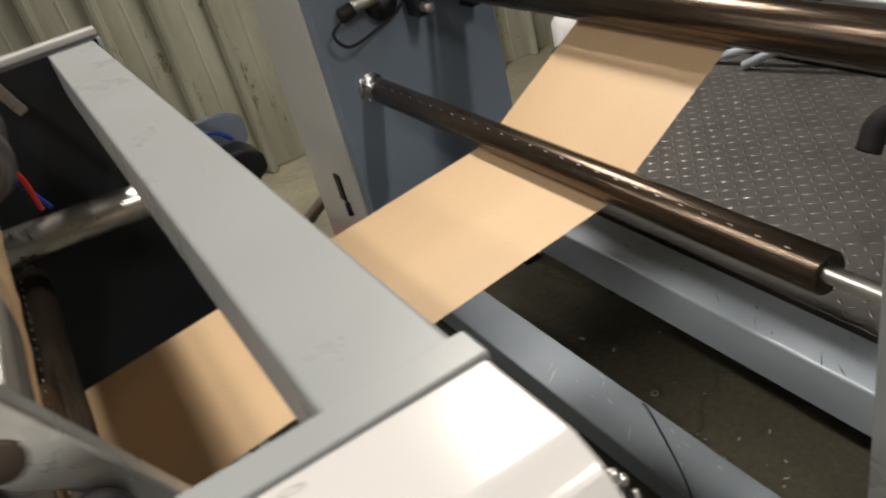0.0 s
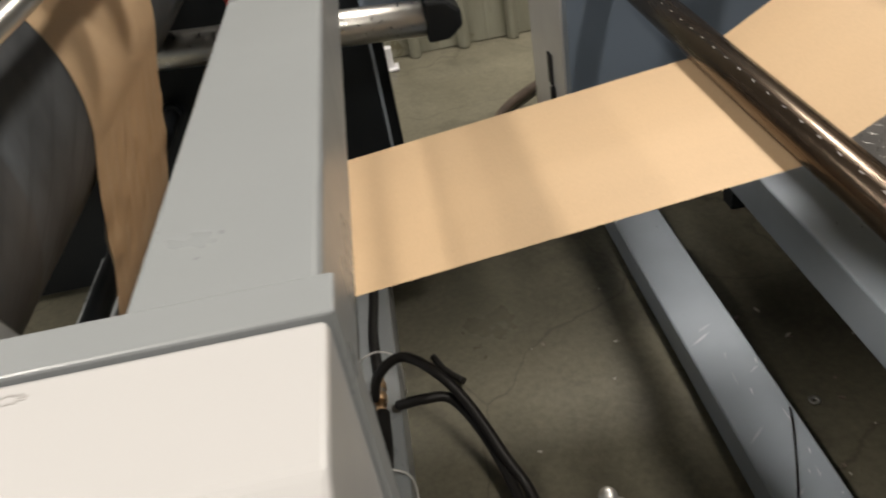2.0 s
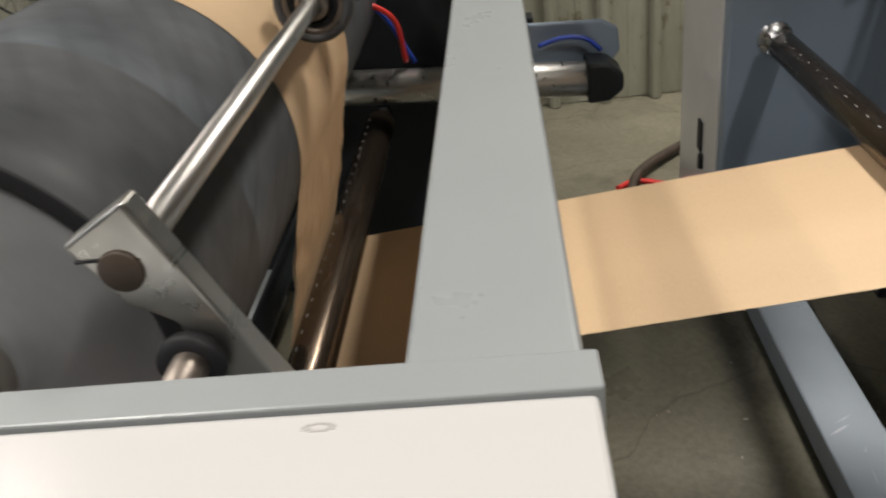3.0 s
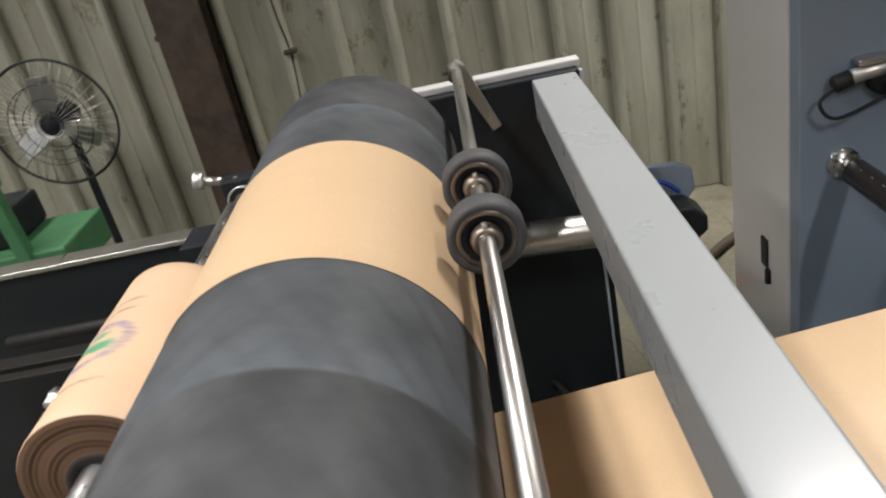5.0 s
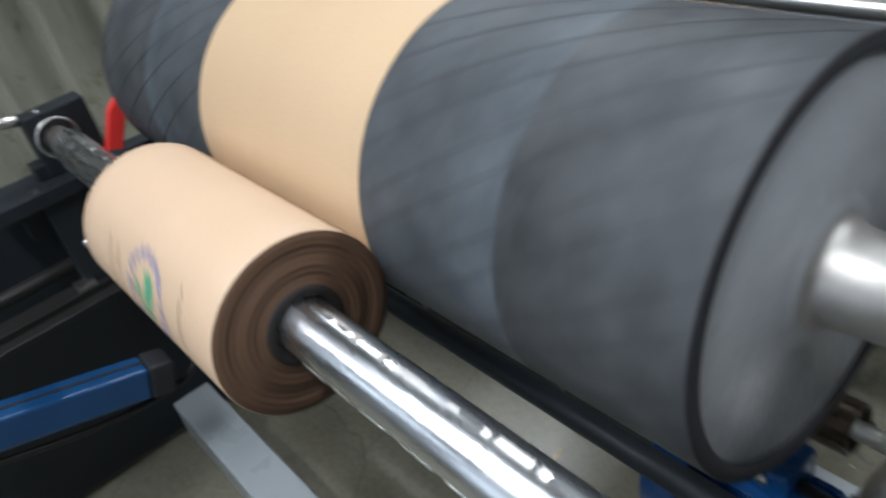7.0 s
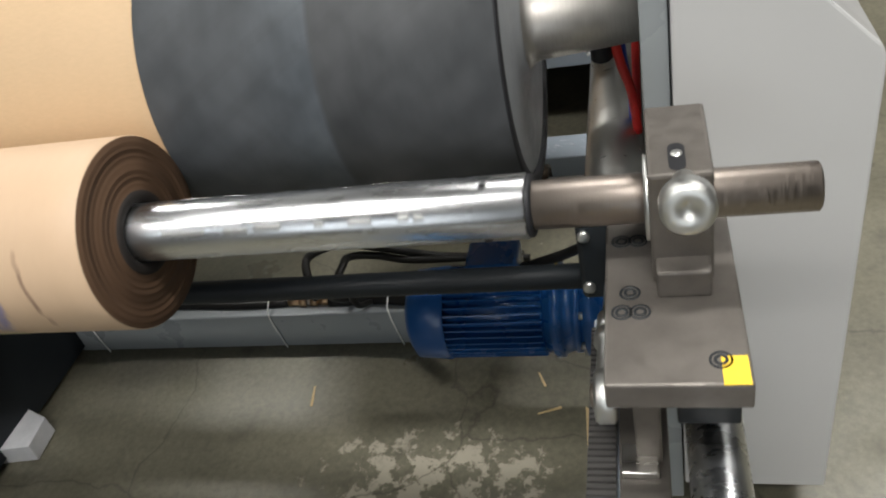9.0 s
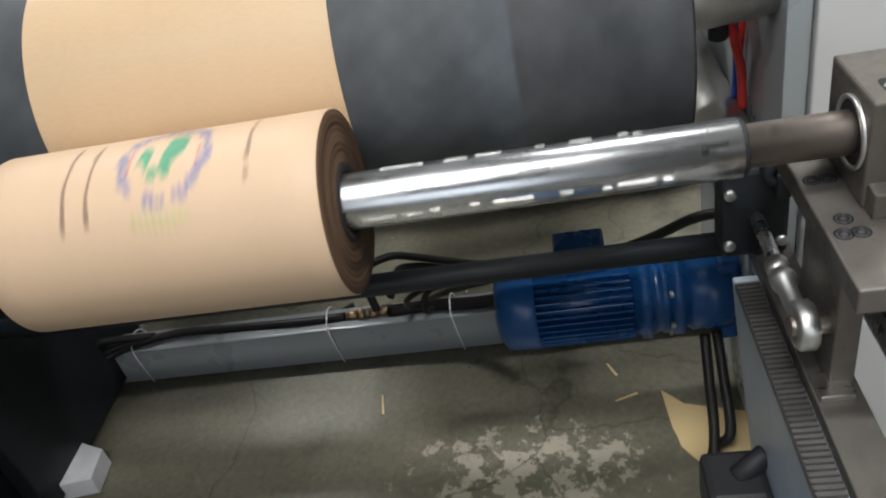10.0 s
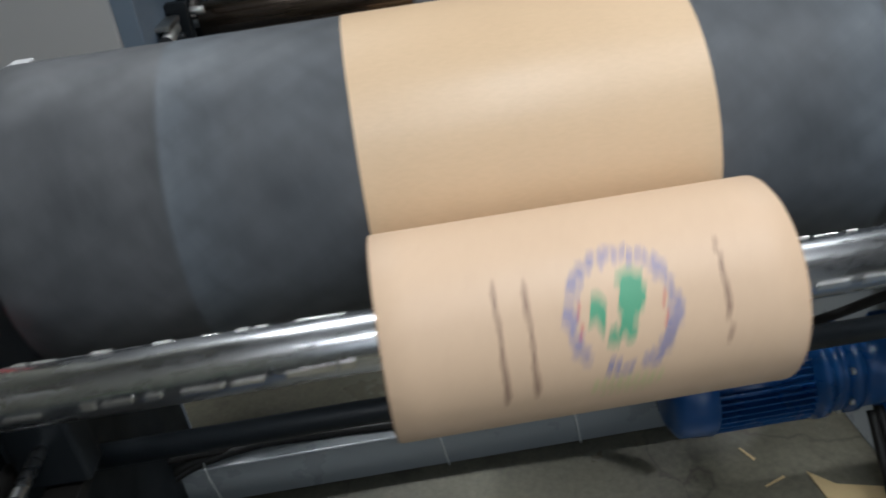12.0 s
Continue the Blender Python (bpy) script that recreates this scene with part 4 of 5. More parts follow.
def motor():
    mx, mz = 0.2, 0.315
    t = thing("gear_motor", (mx, 0.12, 0.19), "blue enamelled finned electric gear motor", "motor")
    bm = B()
    lathe(bm, (mx, 0.385, mz), (0, -1, 0), [(0, 0), (0, 0.07), (0.006, 0.083), (0.02, 0.102), (0.09, 0.107), (0.095, 0.103)], 48)
    part("fan_cowl", bm, "blue", t)
    bm = B()
    lathe(bm, (mx, 0.305, mz), (0, -1, 0), [(0, 0.08), (0.0, 0.084), (0.235, 0.088), (0.235, 0.08)], 48)
    part("stator", bm, "blue", t)
    for k in range(38):
        a = k * math.tau / 38
        if 1.2 < a < 1.95:
            continue
        bm = B()
        box(bm, 0.084, 0.104, 0.076, 0.29, -0.0016, 0.0016, 0)
        bmesh.ops.transform(bm, verts=bm.verts, matrix=Matrix.Translation((mx, 0, mz)) @ Matrix.Rotation(-a, 4, "Y"))
        part("fin", bm, "blue", t)
    bm = B()
    lathe(bm, (mx, 0.072, mz), (0, -1, 0), [(0, 0.08), (0, 0.096), (0.014, 0.1), (0.016, 0.108), (0.036, 0.108), (0.038, 0.1), (0.06, 0.092), (0.062, 0.098), (0.075, 0.098), (0.078, 0.088)], 48)
    part("end_shield", bm, "blue", t)
    bm = B()
    lathe(bm, (mx, 0.0, mz), (0, -1, 0), [(0, 0.088), (0.01, 0.092), (0.015, 0.105), (0.035, 0.105), (0.04, 0.09), (0.1, 0.085), (0.13, 0.07), (0.15, 0.05), (0.15, 0)], 48)
    rod(bm, (mx, -0.15, mz), (mx, -0.04, mz), 0.098, 40)
    box(bm, mx - 0.06, mx + 0.06, -0.162, -0.11, mz - 0.12, mz + 0.1, 0.012, 2)
    part("gearbox", bm, "blue", t)
    for k in range(8):
        a = k * math.tau / 8 + 0.2
        bm = B()
        lathe(bm, (mx + 0.099 * math.cos(a), -0.012, mz + 0.099 * math.sin(a)), (0, 1, 0), [(0, 0.008), (0.008, 0.008), (0.008, 0)], 6)
        part("flange_bolt", bm, "zinc", t)
    bm = B()
    box(bm, mx - 0.02, mx + 0.075, 0.12, 0.235, mz + 0.085, mz + 0.148, 0.008, 2)
    jb = part("terminal_box", bm, "blue", t)
    bm = B()
    lathe(bm, (mx - 0.021, 0.165, mz + 0.125), (-1, 0, 0), [(0, 0.012), (0.006, 0.011), (0.006, 0)], 16)
    part("screw", bm, "zinc", jb, "bright screw")
    bm = B()
    box(bm, mx - 0.03, mx + 0.03, 0.04, 0.056, mz + 0.1075, mz + 0.112, 0.001)
    part("label_plate", bm, "yellow", t, "yellow sticker")
    return t


motor()
cable("power_cable", [(0.22, 0.235, 0.42), (0.2, 0.35, 0.43), (0.21, 0.48, 0.42), (0.25, 0.6, 0.34), (0.36, 0.64, 0.22), (0.46, 0.64, 0.14)], 0.008, "hose", "black power cable to the motor's terminal box")
cable("power_cable", [(0.22, 0.235, 0.41), (0.23, 0.4, 0.39), (0.27, 0.55, 0.34), (0.36, 0.6, 0.2), (0.45, 0.6, 0.13)], 0.008, "hose", "black power cable curving down to the tie beam")
cable("power_cable", [(0.22, 0.12, 0.42), (0.16, 0.02, 0.5), (0.1, -0.06, 0.58), (0.05, -0.14, 0.62)], 0.011, "hose", "thick black cable to the side frame")
cable("hose_offcut", [(0.585, 1.01, 0.012), (0.61, 0.95, 0.013), (0.651, 0.9, 0.012)], 0.009, "hose", "short black hose end lying on the floor", "hose")
# hose bundle on the tie beam
cable("air_hose", [(0.3, 1.62, 0.1), (0.40, 1.58, 0.13), (0.45, 1.4, 0.142), (0.46, 1.2, 0.13), (0.45, 1.0, 0.132), (0.455, 0.86, 0.13)], 0.013, "hose", "black air hose strapped along the tie beam", "hose")
cable("air_hose", [(0.455, 0.73, 0.13), (0.455, 0.6, 0.135), (0.44, 0.48, 0.14), (0.42, 0.38, 0.16), (0.36, 0.28, 0.2)], 0.018, "hose", "black thick air hose on the tie beam", "hose")
cable("air_hose", [(0.442, 0.758, 0.15), (0.468, 0.775, 0.21), (0.528, 0.786, 0.235), (0.597, 0.726, 0.22), (0.65, 0.666, 0.17), (0.701, 0.572, 0.1), (0.744, 0.473, 0.04), (0.74, 0.2, 0.015)], 0.012, "hose", "black hose looping from the fitting to the floor", "hose")
cable("air_hose", [(0.495, 0.726, 0.15), (0.554, 0.71, 0.17), (0.613, 0.706, 0.16), (0.662, 0.642, 0.12), (0.704, 0.532, 0.06), (0.76, 0.22, 0.015)], 0.012, "hose", "black hose curving down to the floor", "hose")
t = thing("hose_coupling", (0.455, 0.79, 0.13), "brass hose tee coupling on the tie beam", "coupling")
for ya, yb, r, m in ((0.73, 0.765, 0.012, "brass"), (0.765, 0.785, 0.016, "brass"), (0.785, 0.8, 0.013, "journal"), (0.8, 0.82, 0.016, "brass"), (0.82, 0.855, 0.012, "brass")):
    bm = B()
    lathe(bm, (0.455, ya, 0.134), (0, 1, 0), [(0, 0.006), (0, r), (yb - ya, r), (yb - ya, 0.006)], 12)
    part("nut" if r > 0.013 else "sleeve", bm, m, t)
for yy in (0.53, 0.89, 1.5):
    bm = B()
    for pa in ([(0.405, 0.0), (0.405, 0.118), (0.43, 0.15), (0.47, 0.155), (0.505, 0.118), (0.505, 0.02)],):
        pipe(bm, [(px, yy + 0.02 * math.sin(7 * pz), pz) for px, pz in pa], 0.0022, 6, 5)
    tagged(part("cable_tie", bm, "tie"), "white nylon tie round the tie beam", "cable tie", "cable ties")
for k, pts in enumerate((
        [(0.13, -0.08, 0.23), (0.06, -0.075, 0.16), (-0.02, -0.07, 0.08), (-0.12, -0.05, 0.02), (-0.35, -0.03, 0.015)],
        [(0.15, -0.11, 0.22), (0.07, -0.11, 0.14), (-0.02, -0.105, 0.06), (-0.05, -0.06, 0.02), (-0.3, -0.045, 0.015)])):
    cable("power_cable", pts, 0.012, "hose", "black cable hanging from the gearbox to the floor")
cable("power_cable", [(0.44, 1.5, 0.145), (0.38, 1.6, 0.15), (0.24, 1.63, 0.16), (0.1, 1.63, 0.06), (-0.1, 1.6, 0.015)], 0.013, "hose", "black cable running down the far bed plate")
cable("power_cable", [(0.45, 1.45, 0.145), (0.36, 1.62, 0.2), (0.22, 1.64, 0.12), (0.02, 1.62, 0.015)], 0.011, "hose", "black cable beside the far bed plate")

# far blue cylinder with clevis
t = thing("air_cylinder", (-0.65, 1.36, 0.5), "blue air cylinder with black caps and plated clevis", "cylinder")


def slanted(bm, s0, s1, half, drop=0.0):
    """A square bar along the cylinder's slope, from s0 to s1 metres below its head."""
    d = Vector((0.353, 0, -0.106)).normalized()
    m = Matrix.Translation(Vector((-0.815, 1.36, 0.566)) + d * (s0 + s1) / 2) @ Matrix.Rotation(math.atan2(0.106, 0.353), 4, "Y") @ Matrix.Translation((0, 0, drop)) @ Matrix.Diagonal((s1 - s0, half * 2, half * 2, 1))
    g = bmesh.ops.create_cube(bm, size=1.0, matrix=m)
    bmesh.ops.bevel(bm, geom=list({e for v in g["verts"] for e in v.link_edges}), offset=half * 0.2, segments=2, profile=0.5, affect="EDGES")
    return bm


part("barrel", slanted(B(), 0.0, 0.37, 0.04), "cylblue_shaded", t)
for sa, sb in ((-0.06, 0.0), (0.37, 0.43)):
    part("end_cap", slanted(B(), sa, sb, 0.043), "rubber", t, "black end cap")
part("sensor_groove", slanted(B(), 0.004, 0.366, 0.005, 0.0375), "rubber", t, "black sensor strip")
bm = B()
rod(bm, (-0.96, 1.36, 0.61), (-0.865, 1.36, 0.581), 0.011, 20)
part("piston_rod", bm, "chrome", t)
bm = B()
rod(bm, (-1.0, 1.36, 0.621), (-0.92, 1.36, 0.597), 0.02, 12)
rod(bm, (-0.99, 1.325, 0.618), (-0.99, 1.395, 0.618), 0.014, 16)
part("clevis", bm, "zinc", t)
cable("air_tube", [(-0.85, 1.34, 0.5), (-0.6, 1.345, 0.42), (-0.4, 1.36, 0.39), (-0.3, 1.4, 0.42)], 0.008, "hose", "black tube under the blue cylinder", "tube")
# near blue cylinder low beside the near slide
t = thing("air_cylinder", (-0.5, -0.02, 0.42), "blue air cylinder with black end cap by the side frame", "cylinder")
bm = B()
rod(bm, (-0.45, -0.02, 0.4), (-0.95, -0.02, 0.46), 0.036, 32)
part("barrel", bm, "cylblue_lit", t)
bm = B()
box(bm, -0.47, -0.37, -0.066, 0.03, 0.35, 0.45, 0.012, 2)
part("end_cap", bm, "rubber", t)
bm = B()
rod(bm, (-0.42, -0.02, 0.44), (-0.40, -0.07, 0.47), 0.018, 16)
part("fitting", bm, "rubber", t)

# red latch near the far drum end
bm = B()
prism(bm, [(-0.285, 0.95), (-0.25, 0.94), (-0.2, 1.03), (-0.215, 1.055), (-0.245, 1.03)], "y", 1.47, 1.49, 0.004)
solo("latch_handle", bm, "red", "red plastic latch handle by the drum's far end", "handle")

# valve with fittings under the side frame
t = thing("air_valve", (0.76, -0.06, 0.7), "small air valve with bright silencers on a bracket", "valve")
bm = B()
box(bm, 0.60, 0.765, -0.15, -0.04, 0.715, 0.724, 0.002)
part("bracket", bm, "white", t)
bm = B()
rod(bm, (0.752, -0.078, 0.7), (0.752, -0.077, 0.755), 0.02, 18)
rod(bm, (0.752, -0.077, 0.75), (0.752, -0.075, 0.775), 0.015, 14)
part("body", bm, "rubber", t)
for q in ((0.751, -0.074, 0.79), (0.742, -0.082, 0.778), (0.76, -0.078, 0.777)):
    bm = B()
    bmesh.ops.create_uvsphere(bm, u_segments=16, v_segments=10, radius=0.009, matrix=Matrix.Translation(q))
    part("silencer", bm, "zinc", t, "bright domed silencer", True)
bm = B()
rod(bm, (0.774, -0.09, 0.69), (0.782, -0.07, 0.735), 0.006, 12)
part("adjusting_screw", bm, "zinc", t, "bright adjusting screw")
bm = B()
rod(bm, (0.6, -0.042, 0.728), (0.735, -0.058, 0.728), 0.005, 12)
part("edge_rod", bm, "steel", t, "bright rod on the bracket's edge")
bm = B()
pipe(bm, [(0.752, -0.09, 0.75), (0.73, -0.13, 0.73), (0.70, -0.19, 0.7)], 0.006)
part("air_tube", bm, "bluetube", t)
cable("air_hose", [(0.765, -0.1, 0.7), (0.81, -0.115, 0.69), (0.85, -0.14, 0.67), (0.87, -0.18, 0.64)], 0.012, "hose", "black hose leaving the valve", "hose")

# piston on the far infeed plate
t = thing("air_cylinder", (1.33, 1.51, 1.02), "small plated air cylinder on the slate plate", "cylinder")
bm = B()
rod(bm, (1.24, 1.51, 1.02), (1.37, 1.51, 1.03), 0.019, 24)
part("barrel", bm, "zinc", t)
bm = B()
rod(bm, (1.37, 1.51, 1.03), (1.48, 1.51, 1.04), 0.008, 16)
part("piston_rod", bm, "chrome", t)
bm = B()
box(bm, 1.255, 1.4, 1.495, 1.54, 1.045, 1.06, 0.002)
part("mount", bm, "steel", t)
bm = B()
rod(bm, (1.2, 1.515, 1.005), (1.245, 1.515, 1.015), 0.022, 18)
part("end_cap", bm, "rubber", t)
cable("air_tube", [(1.22, 1.52, 1.0), (1.16, 1.5, 0.97), (1.2, 1.5, 0.92), (1.32, 1.52, 0.94), (1.4, 1.52, 0.975)], 0.005, "rubber", "thin black air tube on the slate plate", "tube")

# web tension linkage on the far infeed plate
t = thing("tension_linkage", (1.5, 1.5, 1.0), "dark steel web-tension linkage with bright bolts", "linkage")
for q in ((1.42, 1.46, 0.93, 1.09), (1.6, 1.65, 0.9, 1.13)):
    bm = B()
    box(bm, q[0], q[1], 1.47, 1.54, q[2], q[3], 0.004)
    part("bracket", bm, "dark", t)
bm = B()
prism(bm, [(1.43, 1.04), (1.45, 1.075), (1.6, 1.12), (1.62, 1.1), (1.6, 1.08)], "y", 1.45, 1.468, 0.003)
part("lever", bm, "bracket", t)
for q in ((1.445, 1.055), (1.605, 1.1), (1.44, 0.96), (1.63, 1.0)):
    bm = B()
    rod(bm, (q[0], 1.425, q[1]), (q[0], 1.47, q[1]), 0.015, 6)
    part("bolt", bm, "zinc", t, "bright bolt")
bm = B()
lathe(bm, (1.34, 1.54, 1.0), (0, -1, 0), [(0, 0.05), (0.02, 0.05), (0.03, 0.04), (0.035, 0.02), (0.06, 0.018), (0.06, 0)], 28)
part("bearing_cap", bm, "dark", t)
# added chrome rod that draws the highlight line along the upper roller
bm = B()
rod(bm, (1.52, 0.1, 1.075), (1.52, 1.47, 1.075), 0.012, 20)
part("highlight_rod", bm, "chrome", t, "bright rod standing for the upper roller's highlight")

cable("thin_wire", [(1.33, 0.62, 0.006), (1.31, 0.55, 0.085), (1.27, 0.45, 0.086), (1.215, 0.33, 0.086), (1.18, 0.27, 0.084), (1.165, 0.24, 0.02)], 0.0022, "hose", "thin dark wire lying across the floor rail", "wire")

# white container on the step
t = thing("plastic_jug", (2.74, 2.45, 0.0), "white plastic jug with red and green label", "jug")
bm = B()
lathe(bm, (2.74, 2.45, 0.0), (0, 0, 1), [(0, 0), (0, 0.12), (0.01, 0.13), (0.36, 0.13), (0.42, 0.09), (0.45, 0.035), (0.46, 0.03)], 32)
part("body", bm, "carton", t)
bm = B()
lathe(bm, (2.74, 2.45, 0.46), (0, 0, 1), [(0, 0.036), (0.03, 0.036), (0.032, 0.03), (0.032, 0)], 24)
part("cap", bm, "carton", t)
for z, m in ((0.12, "inkred"), (0.24, "inkgreen"), (0.17, "carton")):
    bm = B()
    lathe(bm, (2.62, 2.32, z), (0, 0, 1), [(0, 0.1308), (0.035, 0.1308)], 32)
    part("label_band", bm, m, t)

# black elbow lever on the near infeed frame
t = thing("lever_handle", (1.24, -0.1, 1.03), "black elbow lever with a bright tip on the infeed frame", "lever")
bm = B()
pipe(bm, [(1.26, -0.15, 1.06), (1.255, -0.1, 1.055), (1.24, -0.065, 1.035), (1.225, -0.06, 1.0)], 0.016, 14)
part("elbow", bm, "rubber", t)
bm = B()
rod(bm, (1.262, -0.075, 1.0), (1.262, -0.072, 0.965), 0.009, 14)
rod(bm, (1.26, -0.1, 1.045), (1.262, -0.075, 1.0), 0.007, 12)
part("tip", bm, "zinc", t, "bright metal tip")
# black machine base beyond the step
t = thing("machine_base", (3.0, 0.7, 0), "black shaded machine base with pale cross bars beyond the step", "machine base")
bm = B()
box(bm, 2.62, 3.3, 0.2, 1.5, 0.396, 1.3, 0.01)
part("body", bm, "dark", t)
for q in ((1.25, 0.5), (1.4, 0.43)):
    bm = B()
    rod(bm, (2.5, q[0], 0.41), (2.6, q[0] - 0.35, q[1] + 0.1), 0.016, 12)
    part("cross_bar", bm, "rail", t, "pale slanting bar")

# wall fan
t = thing("pedestal_fan", (-1.4, 2.75, 0), "old pedestal fan with wire guard", "fan")
bm = B()
for r in (0.262, 0.17, 0.11, 0.06):
    for dy in ((0.0,) if r == 0.262 else (-0.03, 0.03)):
        pts = [(-1.4 + r * math.cos(a * math.tau / 24), 2.75 + dy, 1.06 + r * math.sin(a * math.tau / 24)) for a in range(25)]
        pipe(bm, pts, 0.006 if r == 0.262 else 0.002, 6, 2)
part("guard_ring", bm, "dark", t)
bm = B()
for a in range(36):
    c, s = math.cos(a * math.tau / 36), math.sin(a * math.tau / 36)
    for dy in (-0.035, 0.035):
        pipe(bm, [(-1.4 + 0.04 * c, 2.75 + dy, 1.06 + 0.04 * s), (-1.4 + 0.15 * c, 2.75 + dy, 1.06 + 0.15 * s), (-1.4 + 0.261 * c, 2.75, 1.06 + 0.261 * s)], 0.0015, 5, 3)
part("guard_wire", bm, "steel", t)
for k in range(3):
    bm = B()
    a = k * math.tau / 3 + 0.5
    prism(bm, [(0.03, -0.02), (0.1, -0.06), (0.19, -0.05), (0.2, 0.03), (0.1, 0.04), (0.03, 0.02)], "y", -0.004, 0.004, 0.001)
    bmesh.ops.transform(bm, verts=bm.verts, matrix=Matrix.Translation((-1.4, 2.75, 1.06)) @ Matrix.Rotation(a, 4, "Y") @ Matrix.Rotation(0.3, 4, "X"))
    part("blade", bm, "steel", t)
bm = B()
rod(bm, (-1.4, 2.72, 1.06), (-1.4, 2.92, 1.06), 0.05, 24)
part("fan_motor", bm, "dark", t)
bm = B()
rod(bm, (-1.4, 2.86, 0.03), (-1.4, 2.86, 1.03), 0.018, 20)
part("post", bm, "dark", t)
bm = B()
lathe(bm, (-1.4, 2.86, 0), (0, 0, 1), [(0, 0.2), (0.02, 0.19), (0.035, 0.05), (0.04, 0)], 36)
part("base", bm, "dark", t)
# green machine behind the far frame
t = thing("bench_machine", (-1.65, 2.3, 0), "old green painted machine frame with a small label, before the wall", "machine")
bm = B()
box(bm, -2.1, -1.42, 2.2, 2.28, 0.98, 1.06, 0.01, 2)
top = part("top_bar", bm, "green", t)
bm = B()
box(bm, -1.63, -1.58, 2.1975, 2.1995, 1.0, 1.04, 0)
part("label_plate", bm, "carton", top, "white label with red mark")
bm = B()
box(bm, -1.612, -1.597, 2.1955, 2.197, 1.008, 1.032, 0)
part("label_mark", bm, "inkred", top)
bm = B()
prism(bm, [(-1.47, 1.0), (-1.42, 1.0), (-1.37, 0.0), (-1.42, 0.0)], "y", 2.2, 2.25, 0.004)
part("leg", bm, "green", t)
bm = B()
prism(bm, [(-2.08, 1.0), (-2.03, 1.0), (-2.03, 0.0), (-2.08, 0.0)], "y", 2.2, 2.25, 0.004)
part("leg", bm, "green", t)
bm = B()
box(bm, -2.0, -1.28, 2.22, 2.6, 0.58, 0.72, 0.01, 2)
part("tray", bm, "green", t)
bm = B()
box(bm, -2.0, -1.5, 2.3, 2.6, 0.72, 0.86, 0.02, 2)
part("vice_block", bm, "dark", t, "dark iron block")

# wire clipped to the sheet wall
cable("wall_wire", [(-0.475, 3.13, 2.6), (-0.468, 3.135, 1.4), (-0.447, 3.145, 1.07), (-0.462, 3.14, 0.78), (-0.45, 3.14, 0.4)], 0.004, "hose", "thin dark wire hanging down the ribbed wall", "wire")
for cx, cy, cz in ((-0.447, 3.15, 1.073), (-0.99, 3.16, 1.246)):
    bm = B()
    box(bm, cx - 0.03, cx + 0.03, cy - 0.015, cy + 0.02, cz - 0.012, cz + 0.012, 0.003)
    rod(bm, (cx, cy - 0.02, cz), (cx, cy + 0.04, cz), 0.006, 10)
    solo("wall_clip", bm, "rust", "small rusty clip on the ribbed wall", "clip", "wall clips")
# pale block standing on the floor by the wall
t = thing("floor_bracket", (0.62, 3.05, 0), "white painted bracket standing on the floor by the wall", "bracket")
bm = B()
box(bm, 0.58, 0.66, 3.02, 3.1, 0.0, 0.012, 0.002)
part("foot", bm, "carton", t)
bm = B()
box(bm, 0.6, 0.64, 3.04, 3.08, 0.012, 0.11, 0.004)
part("post", bm, "carton", t)

# ---- floor litter ----
bm = B()
prism(bm, [(0.181, 0.018), (0.13, -0.03), (0.087, -0.175), (-0.02, -0.16), (-0.103, -0.071), (-0.03, -0.02), (0.0, 0.0), (0.029, 0.003), (0.06, 0.01)], "z", 0.0, 0.003, 0)
solo("paper_scrap", bm, "scrap", "torn yellowish paper scrap on the floor", "paper scrap")
for i, (px, py, ln, an) in enumerate(((0.22, 0.75, 0.07, 0.15), (0.17, 0.105, 0.06, 1.9), (0.27, 0.13, 0.05, 0.4))):
    bm = B()
    prism(bm, [(-ln / 2, -0.003), (ln / 2, -0.001), (ln / 2, 0.003), (-ln / 2, 0.004)], "z", 0.0, 0.002, 0)
    bmesh.ops.transform(bm, verts=bm.verts, matrix=Matrix.Translation((px, py, 0.0)) @ Matrix.Rotation(an, 4, "Z"))
    solo("paper_sliver", bm, "scrap", "thin pale paper sliver on the floor", "paper sliver", "slivers")
bm = B()
prism(bm, [(-0.02, 1.64), (0.15, 1.64), (0.10, 1.51), (0.0, 1.5)], "z", 0.0, 0.06, 0.003)
solo("paper_packet", bm, "carton", "crumpled white packet on the floor", "packet")
bm = B()
lathe(bm, (1.414, 0.628, 0.0), (0, 0, 1), [(0, 0.006), (0, 0.013), (0.002, 0.013), (0.002, 0.006), (0, 0.006)], 24)
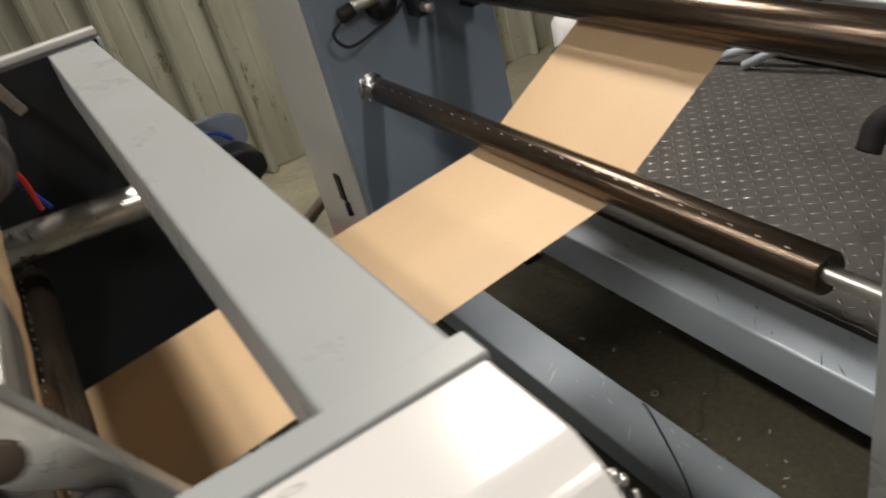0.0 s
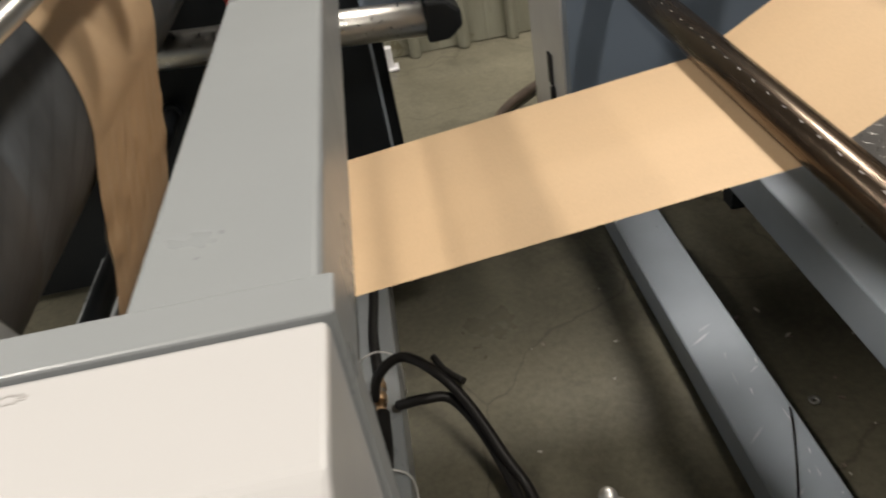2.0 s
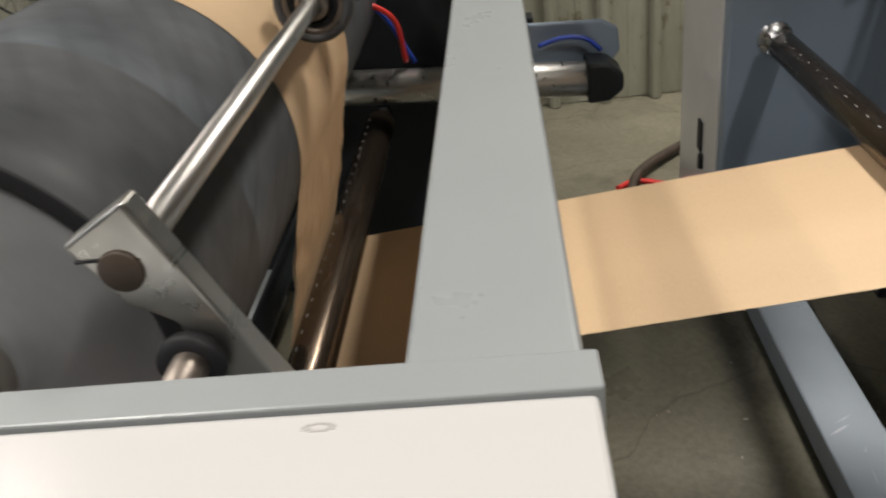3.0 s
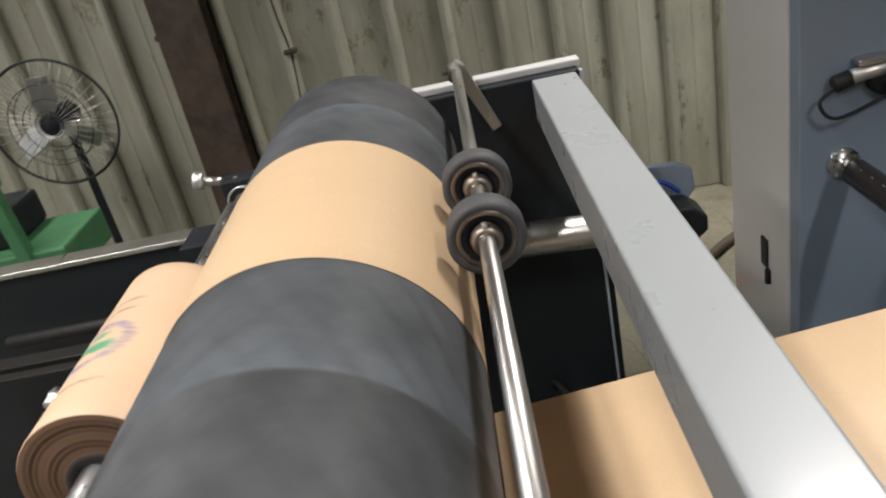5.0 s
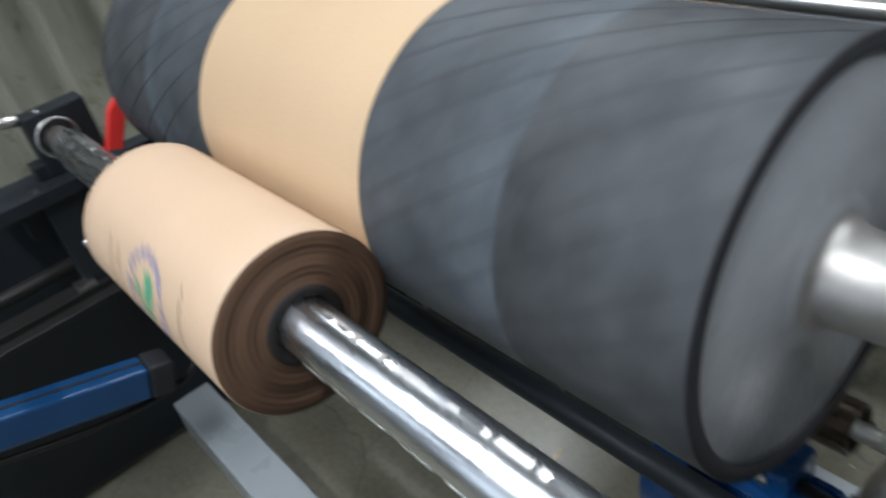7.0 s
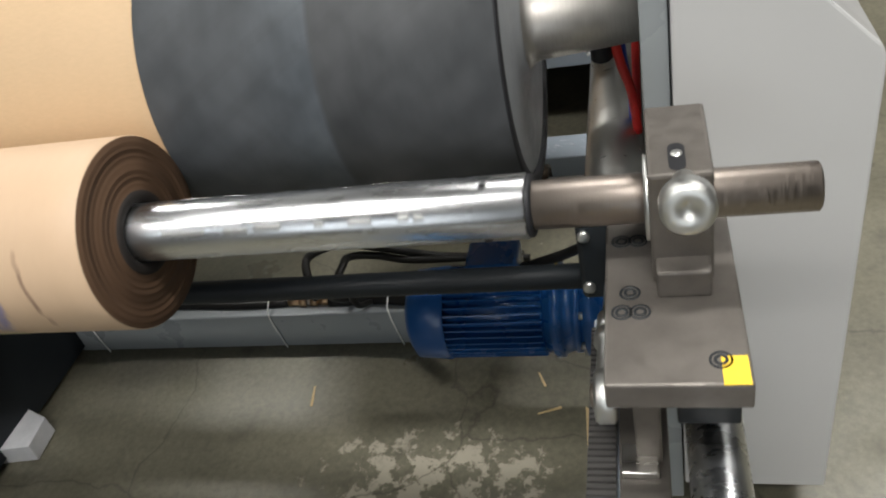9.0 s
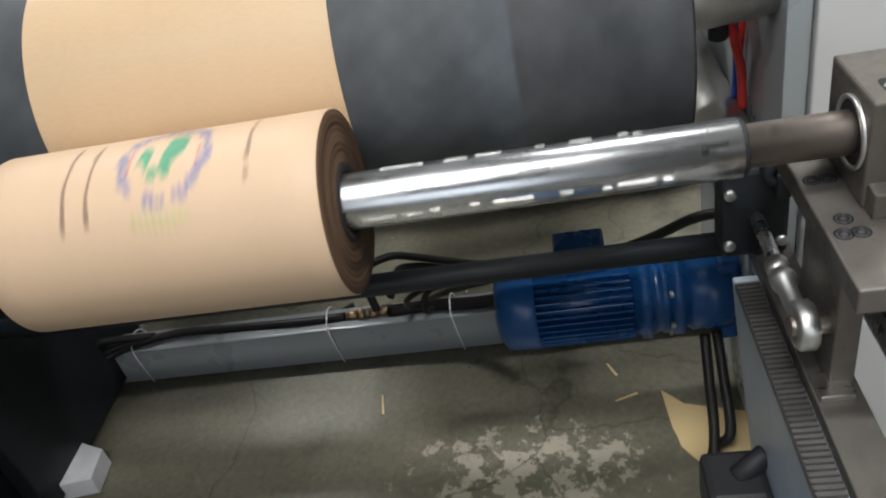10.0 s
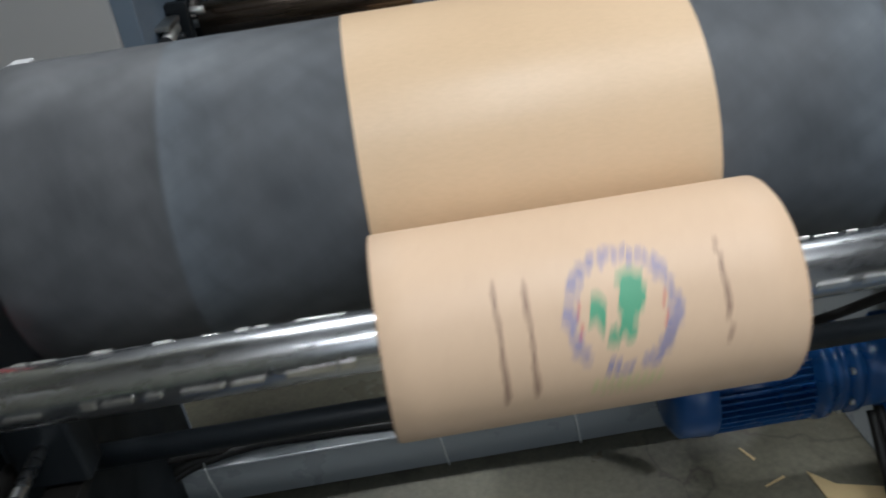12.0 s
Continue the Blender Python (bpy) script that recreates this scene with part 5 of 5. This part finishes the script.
solo("washer", bm, "zinc", "zinc washer lying on the floor", "washer")
rnd = random.Random(11)
for i in range(34):
    bm = B()
    px, py = (1.36 + 0.25 * rnd.random(), 0.2 + 0.75 * rnd.random()) if i < 18 else (0.6 + 0.5 * rnd.random(), 0.1 + 1.2 * rnd.random())
    s = (0.003 + 0.005 * rnd.random()) * (0.65 if i < 18 else 0.4)
    bmesh.ops.create_icosphere(bm, subdivisions=1, radius=s, matrix=Matrix.Translation((px, py, s * 0.3)) @ Matrix.Rotation(rnd.random() * 6, 4, "Z") @ Matrix.Diagonal((2.5 * rnd.random() + 0.8, 1, 0.4, 1)))
    solo("floor_debris", bm, "rubbish" if i % 3 else "journal", "small chip of debris on the floor", "debris", "floor debris")


# ceiling lamps
for lx, ly, ll, lw in TUBES:
    t = thing("strip_lamp", (lx, ly, 4.1), "white strip lamp under the ceiling", "lamp", "strip lamps")
    bm = B()
    box(bm, lx - 0.13, lx + 0.13, ly - ll / 2 - 0.02, ly + ll / 2 + 0.02, 4.08, 4.14, 0.01)
    part("housing", bm, "carton", t)
    bm = B()
    rod(bm, (lx, ly - ll * 0.4, 4.14), (lx, ly - ll * 0.4, ZC), 0.006, 8)
    rod(bm, (lx, ly + ll * 0.4, 4.14), (lx, ly + ll * 0.4, ZC), 0.006, 8)
    part("hanger", bm, "steel", t)


# ---- what turns ----
def motions():
    """Turning parts: surface speed is common to web, drum and rollers."""
    def turned(t):                          # degrees of the paper roll, slowing as it grows, with a slight surge
        surge = np.interp(t, (5.5, 6.5, 7.2, 9.5, 10.3, 11.0, 12.0), (11, -16, -14, 12, 8, -5, 3))
        return 25.0 + 789.5 * (t - 12.0) - 0.5 * (t - 12.0) ** 2 + float(surge)
    for ob, x, y, z, k in ((roll, RX, (P1 + P2) / 2, RZ, 1.0), (shaft, RX, 0.7, RZ, 1.0), (drum, 0, DL / 2, DZ, -RR / DR)):
        walk(ob, [(i * 0.1, pose(x, y, z, 0, turned(i * 0.1) * k, 0)) for i in range(121)])


motions()
